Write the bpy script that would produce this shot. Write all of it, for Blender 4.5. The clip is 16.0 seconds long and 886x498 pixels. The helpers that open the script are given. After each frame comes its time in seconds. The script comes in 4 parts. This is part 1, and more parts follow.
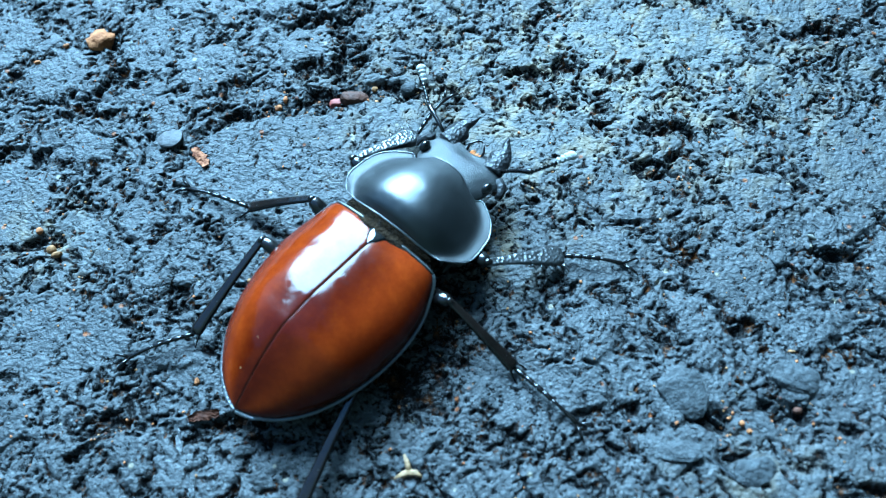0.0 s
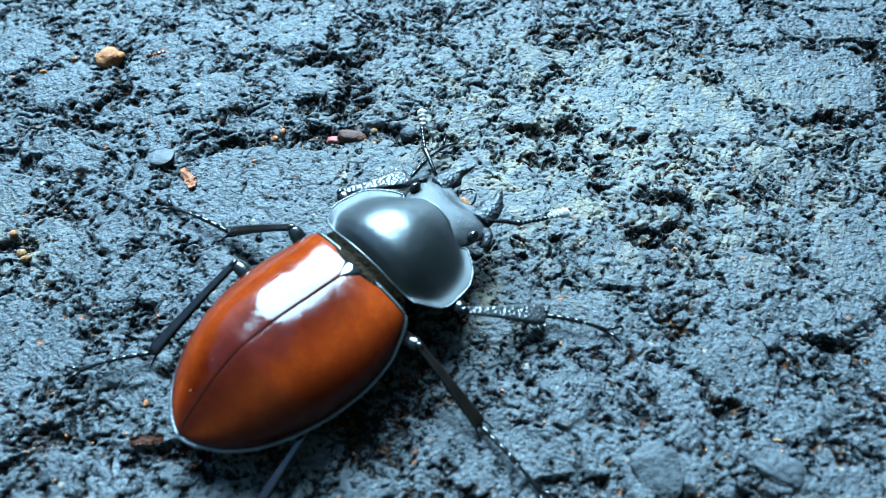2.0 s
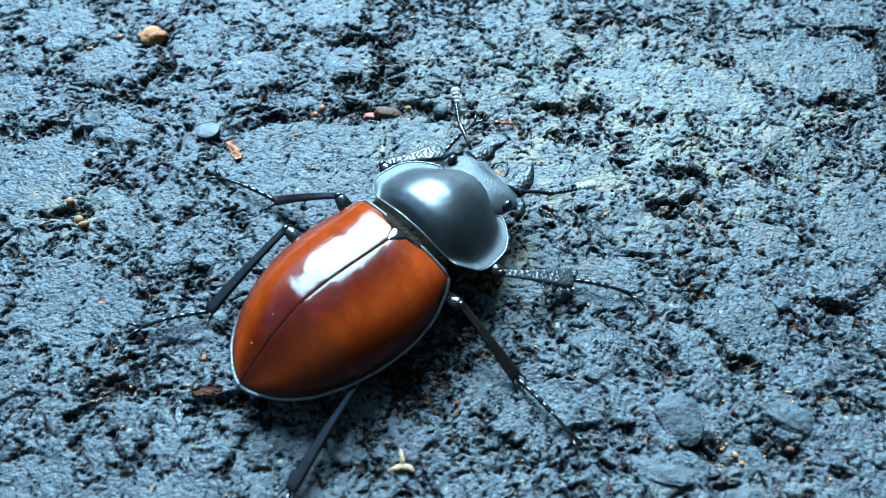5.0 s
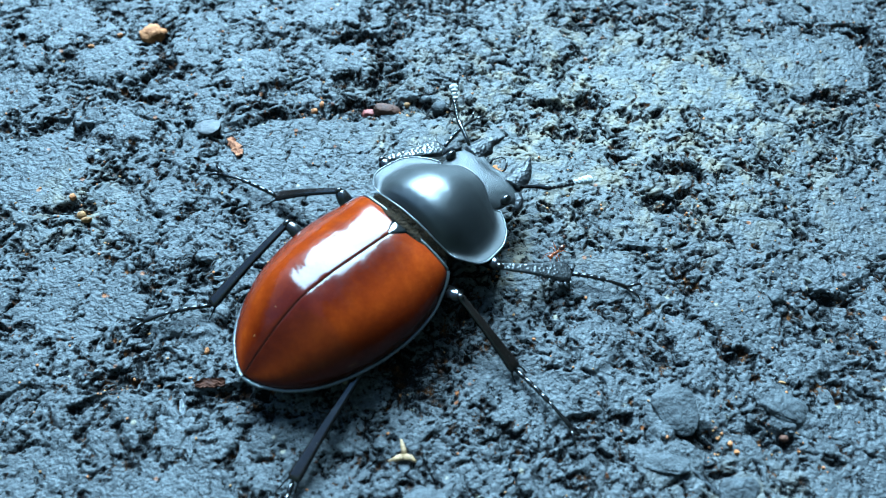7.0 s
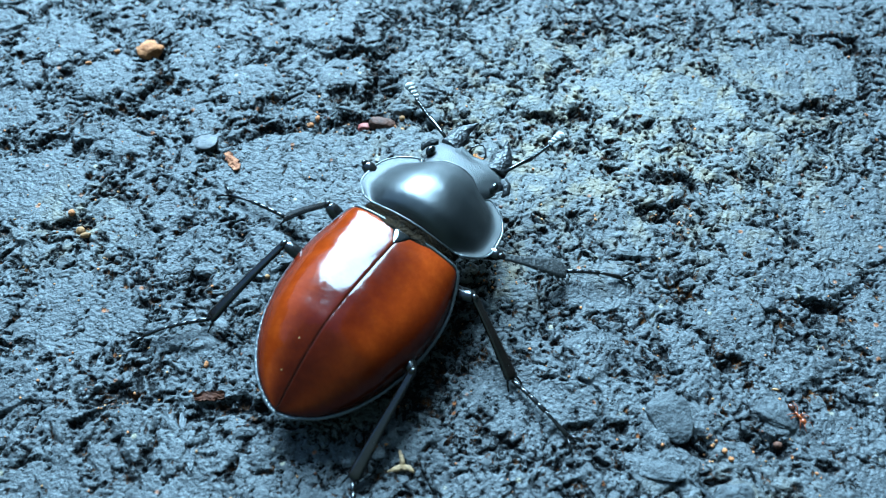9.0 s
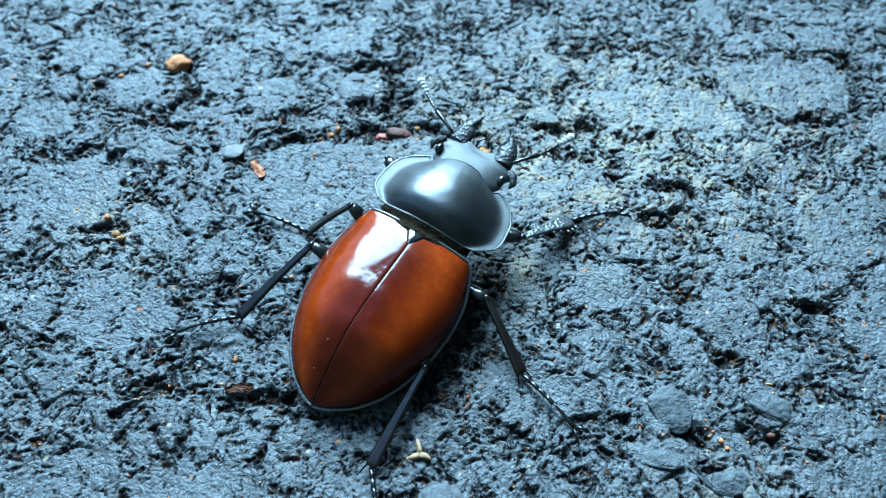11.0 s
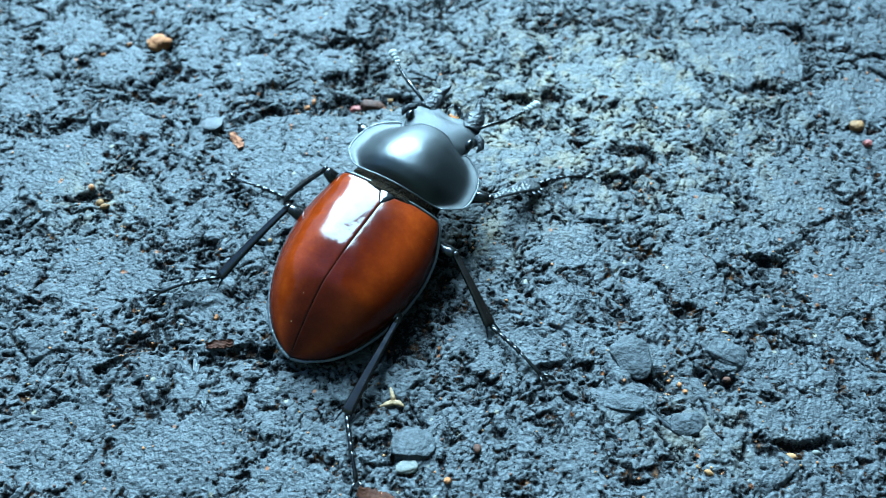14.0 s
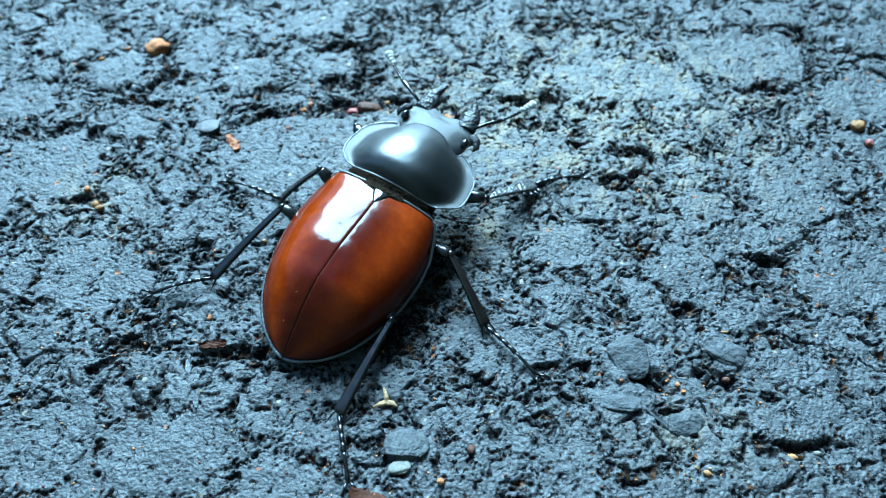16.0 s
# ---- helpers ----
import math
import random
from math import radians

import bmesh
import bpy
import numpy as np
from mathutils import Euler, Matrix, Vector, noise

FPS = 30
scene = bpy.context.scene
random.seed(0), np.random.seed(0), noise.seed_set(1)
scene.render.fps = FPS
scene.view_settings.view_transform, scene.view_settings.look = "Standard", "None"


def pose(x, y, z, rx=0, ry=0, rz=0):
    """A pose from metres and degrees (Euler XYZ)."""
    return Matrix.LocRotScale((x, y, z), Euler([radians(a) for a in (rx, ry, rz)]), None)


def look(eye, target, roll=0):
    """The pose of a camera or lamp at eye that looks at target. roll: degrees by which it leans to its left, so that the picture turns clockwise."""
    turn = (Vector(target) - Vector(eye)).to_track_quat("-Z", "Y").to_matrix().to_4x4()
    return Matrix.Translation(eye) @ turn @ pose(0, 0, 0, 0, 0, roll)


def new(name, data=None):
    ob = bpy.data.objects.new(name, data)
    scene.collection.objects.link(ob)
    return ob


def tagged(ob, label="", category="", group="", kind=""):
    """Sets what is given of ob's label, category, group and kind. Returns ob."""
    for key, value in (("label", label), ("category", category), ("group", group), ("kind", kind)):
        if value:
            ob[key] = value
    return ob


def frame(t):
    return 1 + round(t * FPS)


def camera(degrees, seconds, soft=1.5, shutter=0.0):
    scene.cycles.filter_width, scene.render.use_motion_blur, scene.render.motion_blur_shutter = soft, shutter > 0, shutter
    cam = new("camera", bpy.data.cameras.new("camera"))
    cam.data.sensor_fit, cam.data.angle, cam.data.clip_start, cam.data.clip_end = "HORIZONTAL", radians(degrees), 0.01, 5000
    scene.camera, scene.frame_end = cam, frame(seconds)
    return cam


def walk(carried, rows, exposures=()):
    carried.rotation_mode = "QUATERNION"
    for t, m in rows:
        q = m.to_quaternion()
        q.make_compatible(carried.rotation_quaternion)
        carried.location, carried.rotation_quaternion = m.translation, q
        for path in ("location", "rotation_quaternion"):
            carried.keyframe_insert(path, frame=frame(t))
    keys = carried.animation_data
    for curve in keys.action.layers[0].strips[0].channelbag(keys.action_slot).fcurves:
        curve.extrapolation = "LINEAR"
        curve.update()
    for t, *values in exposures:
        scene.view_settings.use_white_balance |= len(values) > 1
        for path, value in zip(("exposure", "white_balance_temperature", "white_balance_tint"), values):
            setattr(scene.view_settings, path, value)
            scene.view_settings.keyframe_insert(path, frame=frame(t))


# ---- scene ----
cam = camera(55.8, 16.0, soft=1.0)
cam.data.dof.use_dof = True
cam.data.dof.focus_distance = 0.098
cam.data.dof.aperture_fstop = 26.0
PATH = [
    (0, (0.00571, 0.00228, 0.08338), (-0.00029, 0.04647, -0.00612), -9.11),
    (0.5, (0.00784, 0.00304, 0.08131), (-0.00077, 0.04966, -0.00674), -8.80),
    (1, (0.00878, 0.00150, 0.07868), (0.00088, 0.05215, -0.00718), -5.33),
    (1.5, (0.00825, 0.00202, 0.07748), (0.00128, 0.05515, -0.00695), -3.05),
    (2, (0.00896, -0.00000, 0.07771), (0.00125, 0.05351, -0.00641), -3.28),
    (2.5, (0.00700, -0.00362, 0.08057), (-0.00097, 0.05003, -0.00345), -3.01),
    (3, (0.00673, -0.00475, 0.08195), (-0.00090, 0.04900, -0.00203), -2.61),
    (3.5, (0.00562, -0.00376, 0.08267), (-0.00122, 0.04962, -0.00161), -1.83),
    (4, (0.00453, -0.00467, 0.08294), (-0.00201, 0.04841, -0.00156), -1.67),
    (4.5, (0.00415, -0.00514, 0.08227), (-0.00200, 0.04780, -0.00234), -1.34),
    (4.7, (0.00374, -0.00555, 0.08209), (-0.00210, 0.04709, -0.00273), -1.17),
    (6.8, (0.00345, -0.00740, 0.08260), (-0.00160, 0.04521, -0.00229), -0.76),
    (7, (0.00324, -0.00745, 0.08286), (-0.00170, 0.04525, -0.00198), -0.60),
    (7.5, (0.00316, -0.00768, 0.08269), (-0.00191, 0.04500, -0.00216), -0.80),
    (8, (0.00338, -0.00889, 0.08285), (-0.00130, 0.04384, -0.00200), -0.52),
    (8.5, (0.00367, -0.00992, 0.08210), (-0.00066, 0.04301, -0.00263), -0.42),
    (9, (0.00329, -0.00764, 0.08403), (-0.00126, 0.04589, -0.00032), -0.76),
    (11.5, (0.00237, -0.01286, 0.08911), (-0.00278, 0.04145, 0.00530), -1.06),
    (12, (0.00309, -0.01385, 0.08910), (-0.00201, 0.04048, 0.00530), -1.25),
    (12.5, (0.00351, -0.01514, 0.09029), (-0.00139, 0.03937, 0.00660), -1.22),
    (13, (0.00369, -0.01703, 0.08971), (-0.00100, 0.03757, 0.00606), -1.10),
    (13.5, (0.00470, -0.01858, 0.08914), (0.00052, 0.03605, 0.00548), -0.83),
    (14, (0.00510, -0.01864, 0.08978), (0.00130, 0.03628, 0.00630), -0.65),
    (14.5, (0.00532, -0.01902, 0.09031), (0.00135, 0.03620, 0.00703), -0.62),
    (15, (0.00526, -0.01964, 0.08986), (0.00112, 0.03562, 0.00662), -0.88),
    (15.5, (0.00559, -0.02001, 0.08884), (0.00129, 0.03573, 0.00593), -0.98),
    (16, (0.00697, -0.01990, 0.08767), (0.00190, 0.03677, 0.00543), -1.71),
]
EXPOSURES = [(0, 3.36, 4080, -14), (0.55, 3.36, 4080, -14), (0.95, 3.40, 4430, -13), (12.9, 3.40, 4430, -13), (13.5, 3.37, 4430, -15.5), (16, 3.37, 4430, -15.5)]
walk(cam, [(t, look(eye, target, roll)) for t, eye, target, roll in PATH], EXPOSURES)

# ---- world and light ----
world = bpy.data.worlds.new("sky")
scene.world = world
world.use_nodes = True
wn, wl = world.node_tree.nodes, world.node_tree.links
sky = wn.new("ShaderNodeTexSky")
sky.sky_type = "NISHITA"
sky.sun_disc = False
sky.sun_elevation = radians(38.7)
sky.sun_rotation = radians(-8.9)
sky.dust_density = 1.5
sky.air_density = 1.0
sky.ozone_density = 1.0
wn["Background"].inputs["Strength"].default_value = 0.038
wl.new(sky.outputs["Color"], wn["Background"].inputs["Color"])

sun_data = bpy.data.lights.new("overcast_sun", "SUN")
sun_data.energy = 3.15
sun_data.angle = radians(42)
sun_data.color = (0.90, 0.97, 1.0)
sun = new("overcast_sun", sun_data)
sun.matrix_world = look((-0.12, 0.77, 0.625), (0, 0, 0))

# ---- helpers for building ----
MM = 0.001


def part(name, bm, material, parent, label="", smooth=True):
    """Link a bmesh, built in millimetres, as one mesh object under parent."""
    for v in bm.verts:
        v.co *= MM
    bmesh.ops.recalc_face_normals(bm, faces=bm.faces)
    me = bpy.data.meshes.new(name)
    bm.to_mesh(me)
    bm.free()
    if smooth:
        me.polygons.foreach_set("use_smooth", [True] * len(me.polygons))
    me.materials.append(material)
    ob = new(name, me)
    ob.parent = parent
    if label:
        tagged(ob, label)
    return ob


def thing(name, label, category, m, group="", kind=""):
    ob = new(name)
    ob.empty_display_size = 0.002
    ob.matrix_world = m
    return tagged(ob, label, category, group, kind)


def smooth01(a, b, x):
    t = np.clip((np.asarray(x, float) - a) / (b - a), 0, 1)
    return t * t * (3 - 2 * t)


def curve1(xs, ys, x):
    """Smooth interpolation (monotone cubic) through a short table."""
    xs, ys = np.array(xs, float), np.array(ys, float)
    if xs[0] > xs[-1]:
        xs, ys = xs[::-1], ys[::-1]
    d = np.diff(ys) / np.diff(xs)
    m = np.zeros(len(xs))
    m[0], m[-1] = d[0], d[-1]
    for i in range(1, len(xs) - 1):
        m[i] = 0 if d[i - 1] * d[i] <= 0 else 2 * d[i - 1] * d[i] / (d[i - 1] + d[i])
    x = np.clip(x, xs[0], xs[-1])
    i = np.clip(np.searchsorted(xs, x) - 1, 0, len(xs) - 2)
    h = xs[i + 1] - xs[i]
    t = (x - xs[i]) / h
    return ((1 + 2 * t) * (1 - t) ** 2 * ys[i] + t * (1 - t) ** 2 * h * m[i]
            + t * t * (3 - 2 * t) * ys[i + 1] + t * t * (t - 1) * h * m[i + 1])


def grid_faces(bm, pts, wrap=False):
    """A sheet of quads over rows of points; wrap closes each row."""
    vs = [[bm.verts.new(p) for p in row] for row in pts]
    n = len(vs[0])
    for a, b in zip(vs, vs[1:]):
        for j in range(n if wrap else n - 1):
            k = (j + 1) % n
            q = []
            for v in (a[j], a[k], b[k], b[j]):
                if v not in q:
                    q.append(v)
            if len(q) > 2:
                bm.faces.new(q)
    return vs


def tube(bm, path, radii, sides=10, flat=1.0, up=(0, 0, 1), cap=True):
    """A tapered tube along a path; flat scales its thickness across `up`."""
    path = [Vector(p) for p in path]
    rows = []
    for i, p in enumerate(path):
        d = (path[min(i + 1, len(path) - 1)] - path[max(i - 1, 0)]).normalized()
        side = d.cross(Vector(up))
        if side.length < 1e-4:
            side = Vector((1, 0, 0))
        side.normalize()
        top = side.cross(d).normalized()
        r = radii[i]
        rows.append([p + side * (r * math.cos(a)) + top * (r * flat * math.sin(a))
                     for a in (2 * math.pi * k / sides for k in range(sides))])
    vs = grid_faces(bm, rows, wrap=True)
    if cap:
        bm.faces.new(list(reversed(vs[0])))
        bm.faces.new(vs[-1])
    return bm


def blob(bm, centre, size, seed=0, rough=0.15, div=2, turn=None):
    """An uneven rounded lump."""
    res = bmesh.ops.create_icosphere(bm, subdivisions=div, radius=1.0)
    turn = turn or Matrix.Identity(3)
    for v in res["verts"]:
        n = v.co.normalized()
        k = 1 + rough * noise.noise(n * 1.7 + Vector((seed * 3.1, seed * 1.7, 0))) + rough * 0.5 * noise.noise(n * 4.1 + Vector((0, seed * 2.3, 5)))
        v.co = turn @ Vector((n.x * size[0] * k, n.y * size[1] * k, n.z * size[2] * k)) + Vector(centre)
    return bm


def aim(origin, target, up=(0, 0, 1)):
    """A pose whose y axis points from origin to target and whose z axis leans to up."""
    o, t = Vector(origin), Vector(target)
    y = (t - o).normalized()
    x = y.cross(Vector(up))
    x = x.normalized() if x.length > 1e-9 else Vector((1, 0, 0))
    z = x.cross(y)
    m = Matrix((x, y, z)).transposed().to_4x4()
    m.translation = o
    return m


# ---- materials ----
def material(name, color, rough=0.5, metal=0.0, spec=0.5):
    mat = bpy.data.materials.new(name)
    mat.use_nodes = True
    b = mat.node_tree.nodes["Principled BSDF"]
    b.inputs["Base Color"].default_value = (*color, 1)
    b.inputs["Roughness"].default_value = rough
    b.inputs["Metallic"].default_value = metal
    b.inputs["Specular IOR Level"].default_value = spec
    return mat, mat.node_tree.nodes, mat.node_tree.links, b


def tex_coord(n):
    return n.new("ShaderNodeTexCoord").outputs["Object"]


def noise_tex(n, l, co, scale, detail=4.0, rough=0.55):
    t = n.new("ShaderNodeTexNoise")
    t.inputs["Scale"].default_value = scale
    t.inputs["Detail"].default_value = detail
    t.inputs["Roughness"].default_value = rough
    l.new(co, t.inputs["Vector"])
    return t.outputs["Fac"]


def ramp(n, l, fac, stops):
    r = n.new("ShaderNodeValToRGB")
    while len(r.color_ramp.elements) < len(stops):
        r.color_ramp.elements.new(0.5)
    for e, (p, c) in zip(r.color_ramp.elements, stops):
        e.position = p
        e.color = (*c, 1) if len(c) == 3 else c
    l.new(fac, r.inputs["Fac"])
    return r.outputs["Color"]


def mix(n, l, fac, a, b):
    m = n.new("ShaderNodeMix")
    m.data_type = "RGBA"
    for sock, val in ((m.inputs["Factor"], fac), (m.inputs["A"], a), (m.inputs["B"], b)):
        if isinstance(val, (int, float)):
            sock.default_value = val
        elif isinstance(val, tuple):
            sock.default_value = (*val, 1)
        else:
            l.new(val, sock)
    return m.outputs["Result"]


def math_node(n, l, op, a, b=0.0):
    m = n.new("ShaderNodeMath")
    m.operation = op
    for sock, val in zip(m.inputs, (a, b)):
        if isinstance(val, (int, float)):
            sock.default_value = val
        else:
            l.new(val, sock)
    return m.outputs["Value"]


def bump(n, l, b, height, strength, dist):
    k = n.new("ShaderNodeBump")
    k.inputs["Strength"].default_value = strength
    k.inputs["Distance"].default_value = dist
    l.new(height, k.inputs["Height"])
    l.new(k.outputs["Normal"], b.inputs["Normal"])
    return k


def make_ground_material():
    mat, n, l, b = material("damp_asphalt", (0.04, 0.04, 0.04))
    co = tex_coord(n)
    st = n.new("ShaderNodeAttribute")
    st.attribute_name = "ochre"
    fa = n.new("ShaderNodeAttribute")
    fa.attribute_name = "face"
    patch = noise_tex(n, l, co, 160, 5, 0.6)
    grain = noise_tex(n, l, co, 1900, 5, 0.68)
    rock = ramp(n, l, grain, [(0.3, (0.017, 0.0180, 0.0194)), (0.52, (0.038, 0.0396, 0.0414)), (0.72, (0.090, 0.0920, 0.094))])
    col = mix(n, l, ramp(n, l, patch, [(0.35, (0.5,) * 3), (0.7, (0,) * 3)]), rock, (0.026, 0.0270, 0.0288))
    # ochre lichen and dust stains
    dusty = noise_tex(n, l, co, 330, 5, 0.62)
    dust = math_node(n, l, "MULTIPLY", st.outputs["Fac"], ramp(n, l, dusty, [(0.49, (0, 0, 0)), (0.62, (1, 1, 1))]))
    col = mix(n, l, dust, col, (0.165, 0.122, 0.055))
    col = mix(n, l, math_node(n, l, "MULTIPLY", st.outputs["Fac"], 0.62), col, (0.085, 0.084, 0.076))
    # scattered mineral grains: pale and rusty
    v = n.new("ShaderNodeTexVoronoi")
    v.inputs["Scale"].default_value = 950
    l.new(co, v.inputs["Vector"])
    sep = n.new("ShaderNodeSeparateColor")
    l.new(v.outputs["Color"], sep.inputs["Color"])
    near = ramp(n, l, v.outputs["Distance"], [(0.18, (1, 1, 1)), (0.34, (0, 0, 0))])
    pale = math_node(n, l, "MULTIPLY", near, math_node(n, l, "GREATER_THAN", sep.outputs["Red"], 0.985))
    col = mix(n, l, pale, col, (0.16, 0.14, 0.10))
    # dull black tar and painted shade in gaps between worn tops, with rusty grains
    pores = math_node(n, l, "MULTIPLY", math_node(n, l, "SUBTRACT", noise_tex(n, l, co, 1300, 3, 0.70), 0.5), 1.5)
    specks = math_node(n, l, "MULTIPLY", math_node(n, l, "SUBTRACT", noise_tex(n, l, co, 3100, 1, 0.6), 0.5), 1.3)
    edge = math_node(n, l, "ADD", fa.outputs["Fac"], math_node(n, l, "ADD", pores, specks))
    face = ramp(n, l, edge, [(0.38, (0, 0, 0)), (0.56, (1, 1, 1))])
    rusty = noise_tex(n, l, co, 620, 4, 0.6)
    shaded_tar = ramp(n, l, rusty, [(0.55, (0.0045, 0.0045, 0.0047)), (0.64, (0.024, 0.011, 0.004)), (0.75, (0.11, 0.045, 0.012))])
    col = mix(n, l, face, shaded_tar, col)
    rust = math_node(n, l, "MULTIPLY", near, math_node(n, l, "GREATER_THAN", sep.outputs["Green"], 0.985))
    col = mix(n, l, rust, col, (0.12, 0.045, 0.014))
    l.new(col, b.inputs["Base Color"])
    gloss = n.new("ShaderNodeMapRange")
    gloss.inputs["To Min"].default_value = 0.08
    gloss.inputs["To Max"].default_value = 0.22
    l.new(face, gloss.inputs["Value"])
    l.new(gloss.outputs["Result"], b.inputs["Specular IOR Level"])
    damp = noise_tex(n, l, co, 900, 6, 0.75)
    l.new(ramp(n, l, damp, [(0.3, (0.44,) * 3), (0.7, (0.68,) * 3)]), b.inputs["Roughness"])
    # fine relief: sand grains, pores and grit
    fine = math_node(n, l, "ADD", math_node(n, l, "MULTIPLY", noise_tex(n, l, co, 3000, 1.5, 0.6), 1.3), math_node(n, l, "MULTIPLY", noise_tex(n, l, co, 1000, 1, 0.5), 1.6))
    fine = math_node(n, l, "ADD", fine, math_node(n, l, "MULTIPLY", face, 0.55))
    for scale, depth in ((1900, 0.35),):
        vb = n.new("ShaderNodeTexVoronoi")
        vb.inputs["Scale"].default_value = scale
        l.new(co, vb.inputs["Vector"])
        fine = math_node(n, l, "SUBTRACT", fine, math_node(n, l, "MULTIPLY", vb.outputs["Distance"], depth))
    bump(n, l, b, fine, 1.0, 0.00017)
    return mat


def make_elytra_material():
    mat, n, l, b = material("chestnut_elytra", (0.25, 0.05, 0.01), 0.13)
    co = tex_coord(n)
    cloud = noise_tex(n, l, co, 170, 5, 0.6)
    veins = noise_tex(n, l, co, 800, 4, 0.7)
    both = math_node(n, l, "ADD", math_node(n, l, "MULTIPLY", cloud, 0.2), math_node(n, l, "MULTIPLY", veins, 0.8))
    # lit glow painted in: amber on the outer half, deep red elsewhere
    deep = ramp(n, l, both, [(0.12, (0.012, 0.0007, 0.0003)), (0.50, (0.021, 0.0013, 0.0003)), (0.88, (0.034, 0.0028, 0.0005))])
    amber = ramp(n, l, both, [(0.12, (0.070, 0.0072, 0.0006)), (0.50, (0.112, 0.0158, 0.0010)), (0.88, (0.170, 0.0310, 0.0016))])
    lit_tone = n.new("ShaderNodeAttribute")
    lit_tone.attribute_name = "lit_tone"
    col = mix(n, l, lit_tone.outputs["Fac"], deep, amber)
    # darker along the seam and the outer margin, where the cuticle is thicker
    at = n.new("ShaderNodeAttribute")
    at.attribute_name = "edge"
    col = mix(n, l, at.outputs["Fac"], col, (0.018, 0.006, 0.004))
    # pale dust specks
    v = n.new("ShaderNodeTexVoronoi")
    v.inputs["Scale"].default_value = 700
    l.new(co, v.inputs["Vector"])
    sep = n.new("ShaderNodeSeparateColor")
    l.new(v.outputs["Color"], sep.inputs["Color"])
    speck = math_node(n, l, "MULTIPLY", math_node(n, l, "LESS_THAN", v.outputs["Distance"], 0.08), math_node(n, l, "GREATER_THAN", sep.outputs["Red"], 0.95))
    col = mix(n, l, speck, col, (0.2, 0.12, 0.05))
    l.new(col, b.inputs["Base Color"])
    b.inputs["Coat Weight"].default_value = 0.0
    b.inputs["Coat Roughness"].default_value = 0.05
    b.inputs["Specular IOR Level"].default_value = 0.16
    smear = noise_tex(n, l, co, 300, 5, 0.65)
    l.new(ramp(n, l, smear, [(0.35, (0.08,) * 3), (0.72, (0.24,) * 3)]), b.inputs["Roughness"])
    bump(n, l, b, math_node(n, l, "ADD", noise_tex(n, l, co, 420, 3, 0.5), math_node(n, l, "MULTIPLY", noise_tex(n, l, co, 150, 3, 0.55), 3.2)), 0.46, 0.00013)
    return mat


def make_chitin(name, color, rough, grain_scale, strength, rough2=None, spec=0.5):
    mat, n, l, b = material(name, color, rough, 0.0, spec)
    co = tex_coord(n)
    cloud = noise_tex(n, l, co, 350, 4, 0.6)
    c2 = tuple(c * 2.1 for c in color)
    l.new(ramp(n, l, cloud, [(0.35, color), (0.7, c2)]), b.inputs["Base Color"])
    l.new(ramp(n, l, noise_tex(n, l, co, 600, 4, 0.6), [(0.35, (rough,) * 3), (0.75, (rough2 or rough * 1.35,) * 3)]), b.inputs["Roughness"])
    v = n.new("ShaderNodeTexVoronoi")
    v.inputs["Scale"].default_value = grain_scale
    l.new(co, v.inputs["Vector"])
    bump(n, l, b, v.outputs["Distance"], strength, 0.00015)
    return mat


def make_shield_material():
    """Black shield: polished dome, finely granular towards its margin."""
    mat, n, l, b = material("satin_black_shield", (0.006, 0.0065, 0.007), 0.3, 0.0, 0.56)
    co = tex_coord(n)
    at = n.new("ShaderNodeAttribute")
    at.attribute_name = "margin"
    cloud = noise_tex(n, l, co, 350, 4, 0.6)
    l.new(ramp(n, l, cloud, [(0.35, (0.0022, 0.0024, 0.0026)), (0.7, (0.005, 0.0054, 0.006))]), b.inputs["Base Color"])
    mixed = math_node(n, l, "ADD", at.outputs["Fac"], math_node(n, l, "MULTIPLY", math_node(n, l, "SUBTRACT", noise_tex(n, l, co, 420, 4, 0.65), 0.5), 0.5))
    l.new(ramp(n, l, mixed, [(0.0, (0.39,) * 3), (0.5, (0.42,) * 3), (1.0, (0.56,) * 3)]), b.inputs["Roughness"])
    v = n.new("ShaderNodeTexVoronoi")
    v.inputs["Scale"].default_value = 9000
    l.new(co, v.inputs["Vector"])
    grain = math_node(n, l, "MULTIPLY", v.outputs["Distance"], math_node(n, l, "ADD", 0.10, math_node(n, l, "MULTIPLY", at.outputs["Fac"], 0.35)))
    grain = math_node(n, l, "ADD", grain, math_node(n, l, "MULTIPLY", noise_tex(n, l, co, 170, 3, 0.5), 3.5))
    bump(n, l, b, grain, 0.5, 0.00015)
    return mat


def make_speckled(name, dark, light, rough=0.6, scale=900, strength=0.5, spec=0.4):
    mat, n, l, b = material(name, dark, rough, 0.0, spec)
    co = tex_coord(n)
    info = n.new("ShaderNodeObjectInfo")
    shift = n.new("ShaderNodeVectorMath")
    shift.operation = "ADD"
    l.new(co, shift.inputs[0])
    l.new(info.outputs["Random"], shift.inputs[1])
    f = noise_tex(n, l, shift.outputs["Vector"], scale, 5, 0.65)
    l.new(ramp(n, l, f, [(0.32, dark), (0.68, light)]), b.inputs["Base Color"])
    bump(n, l, b, noise_tex(n, l, shift.outputs["Vector"], scale * 1.6, 2, 0.6), strength, 0.0003)
    return mat


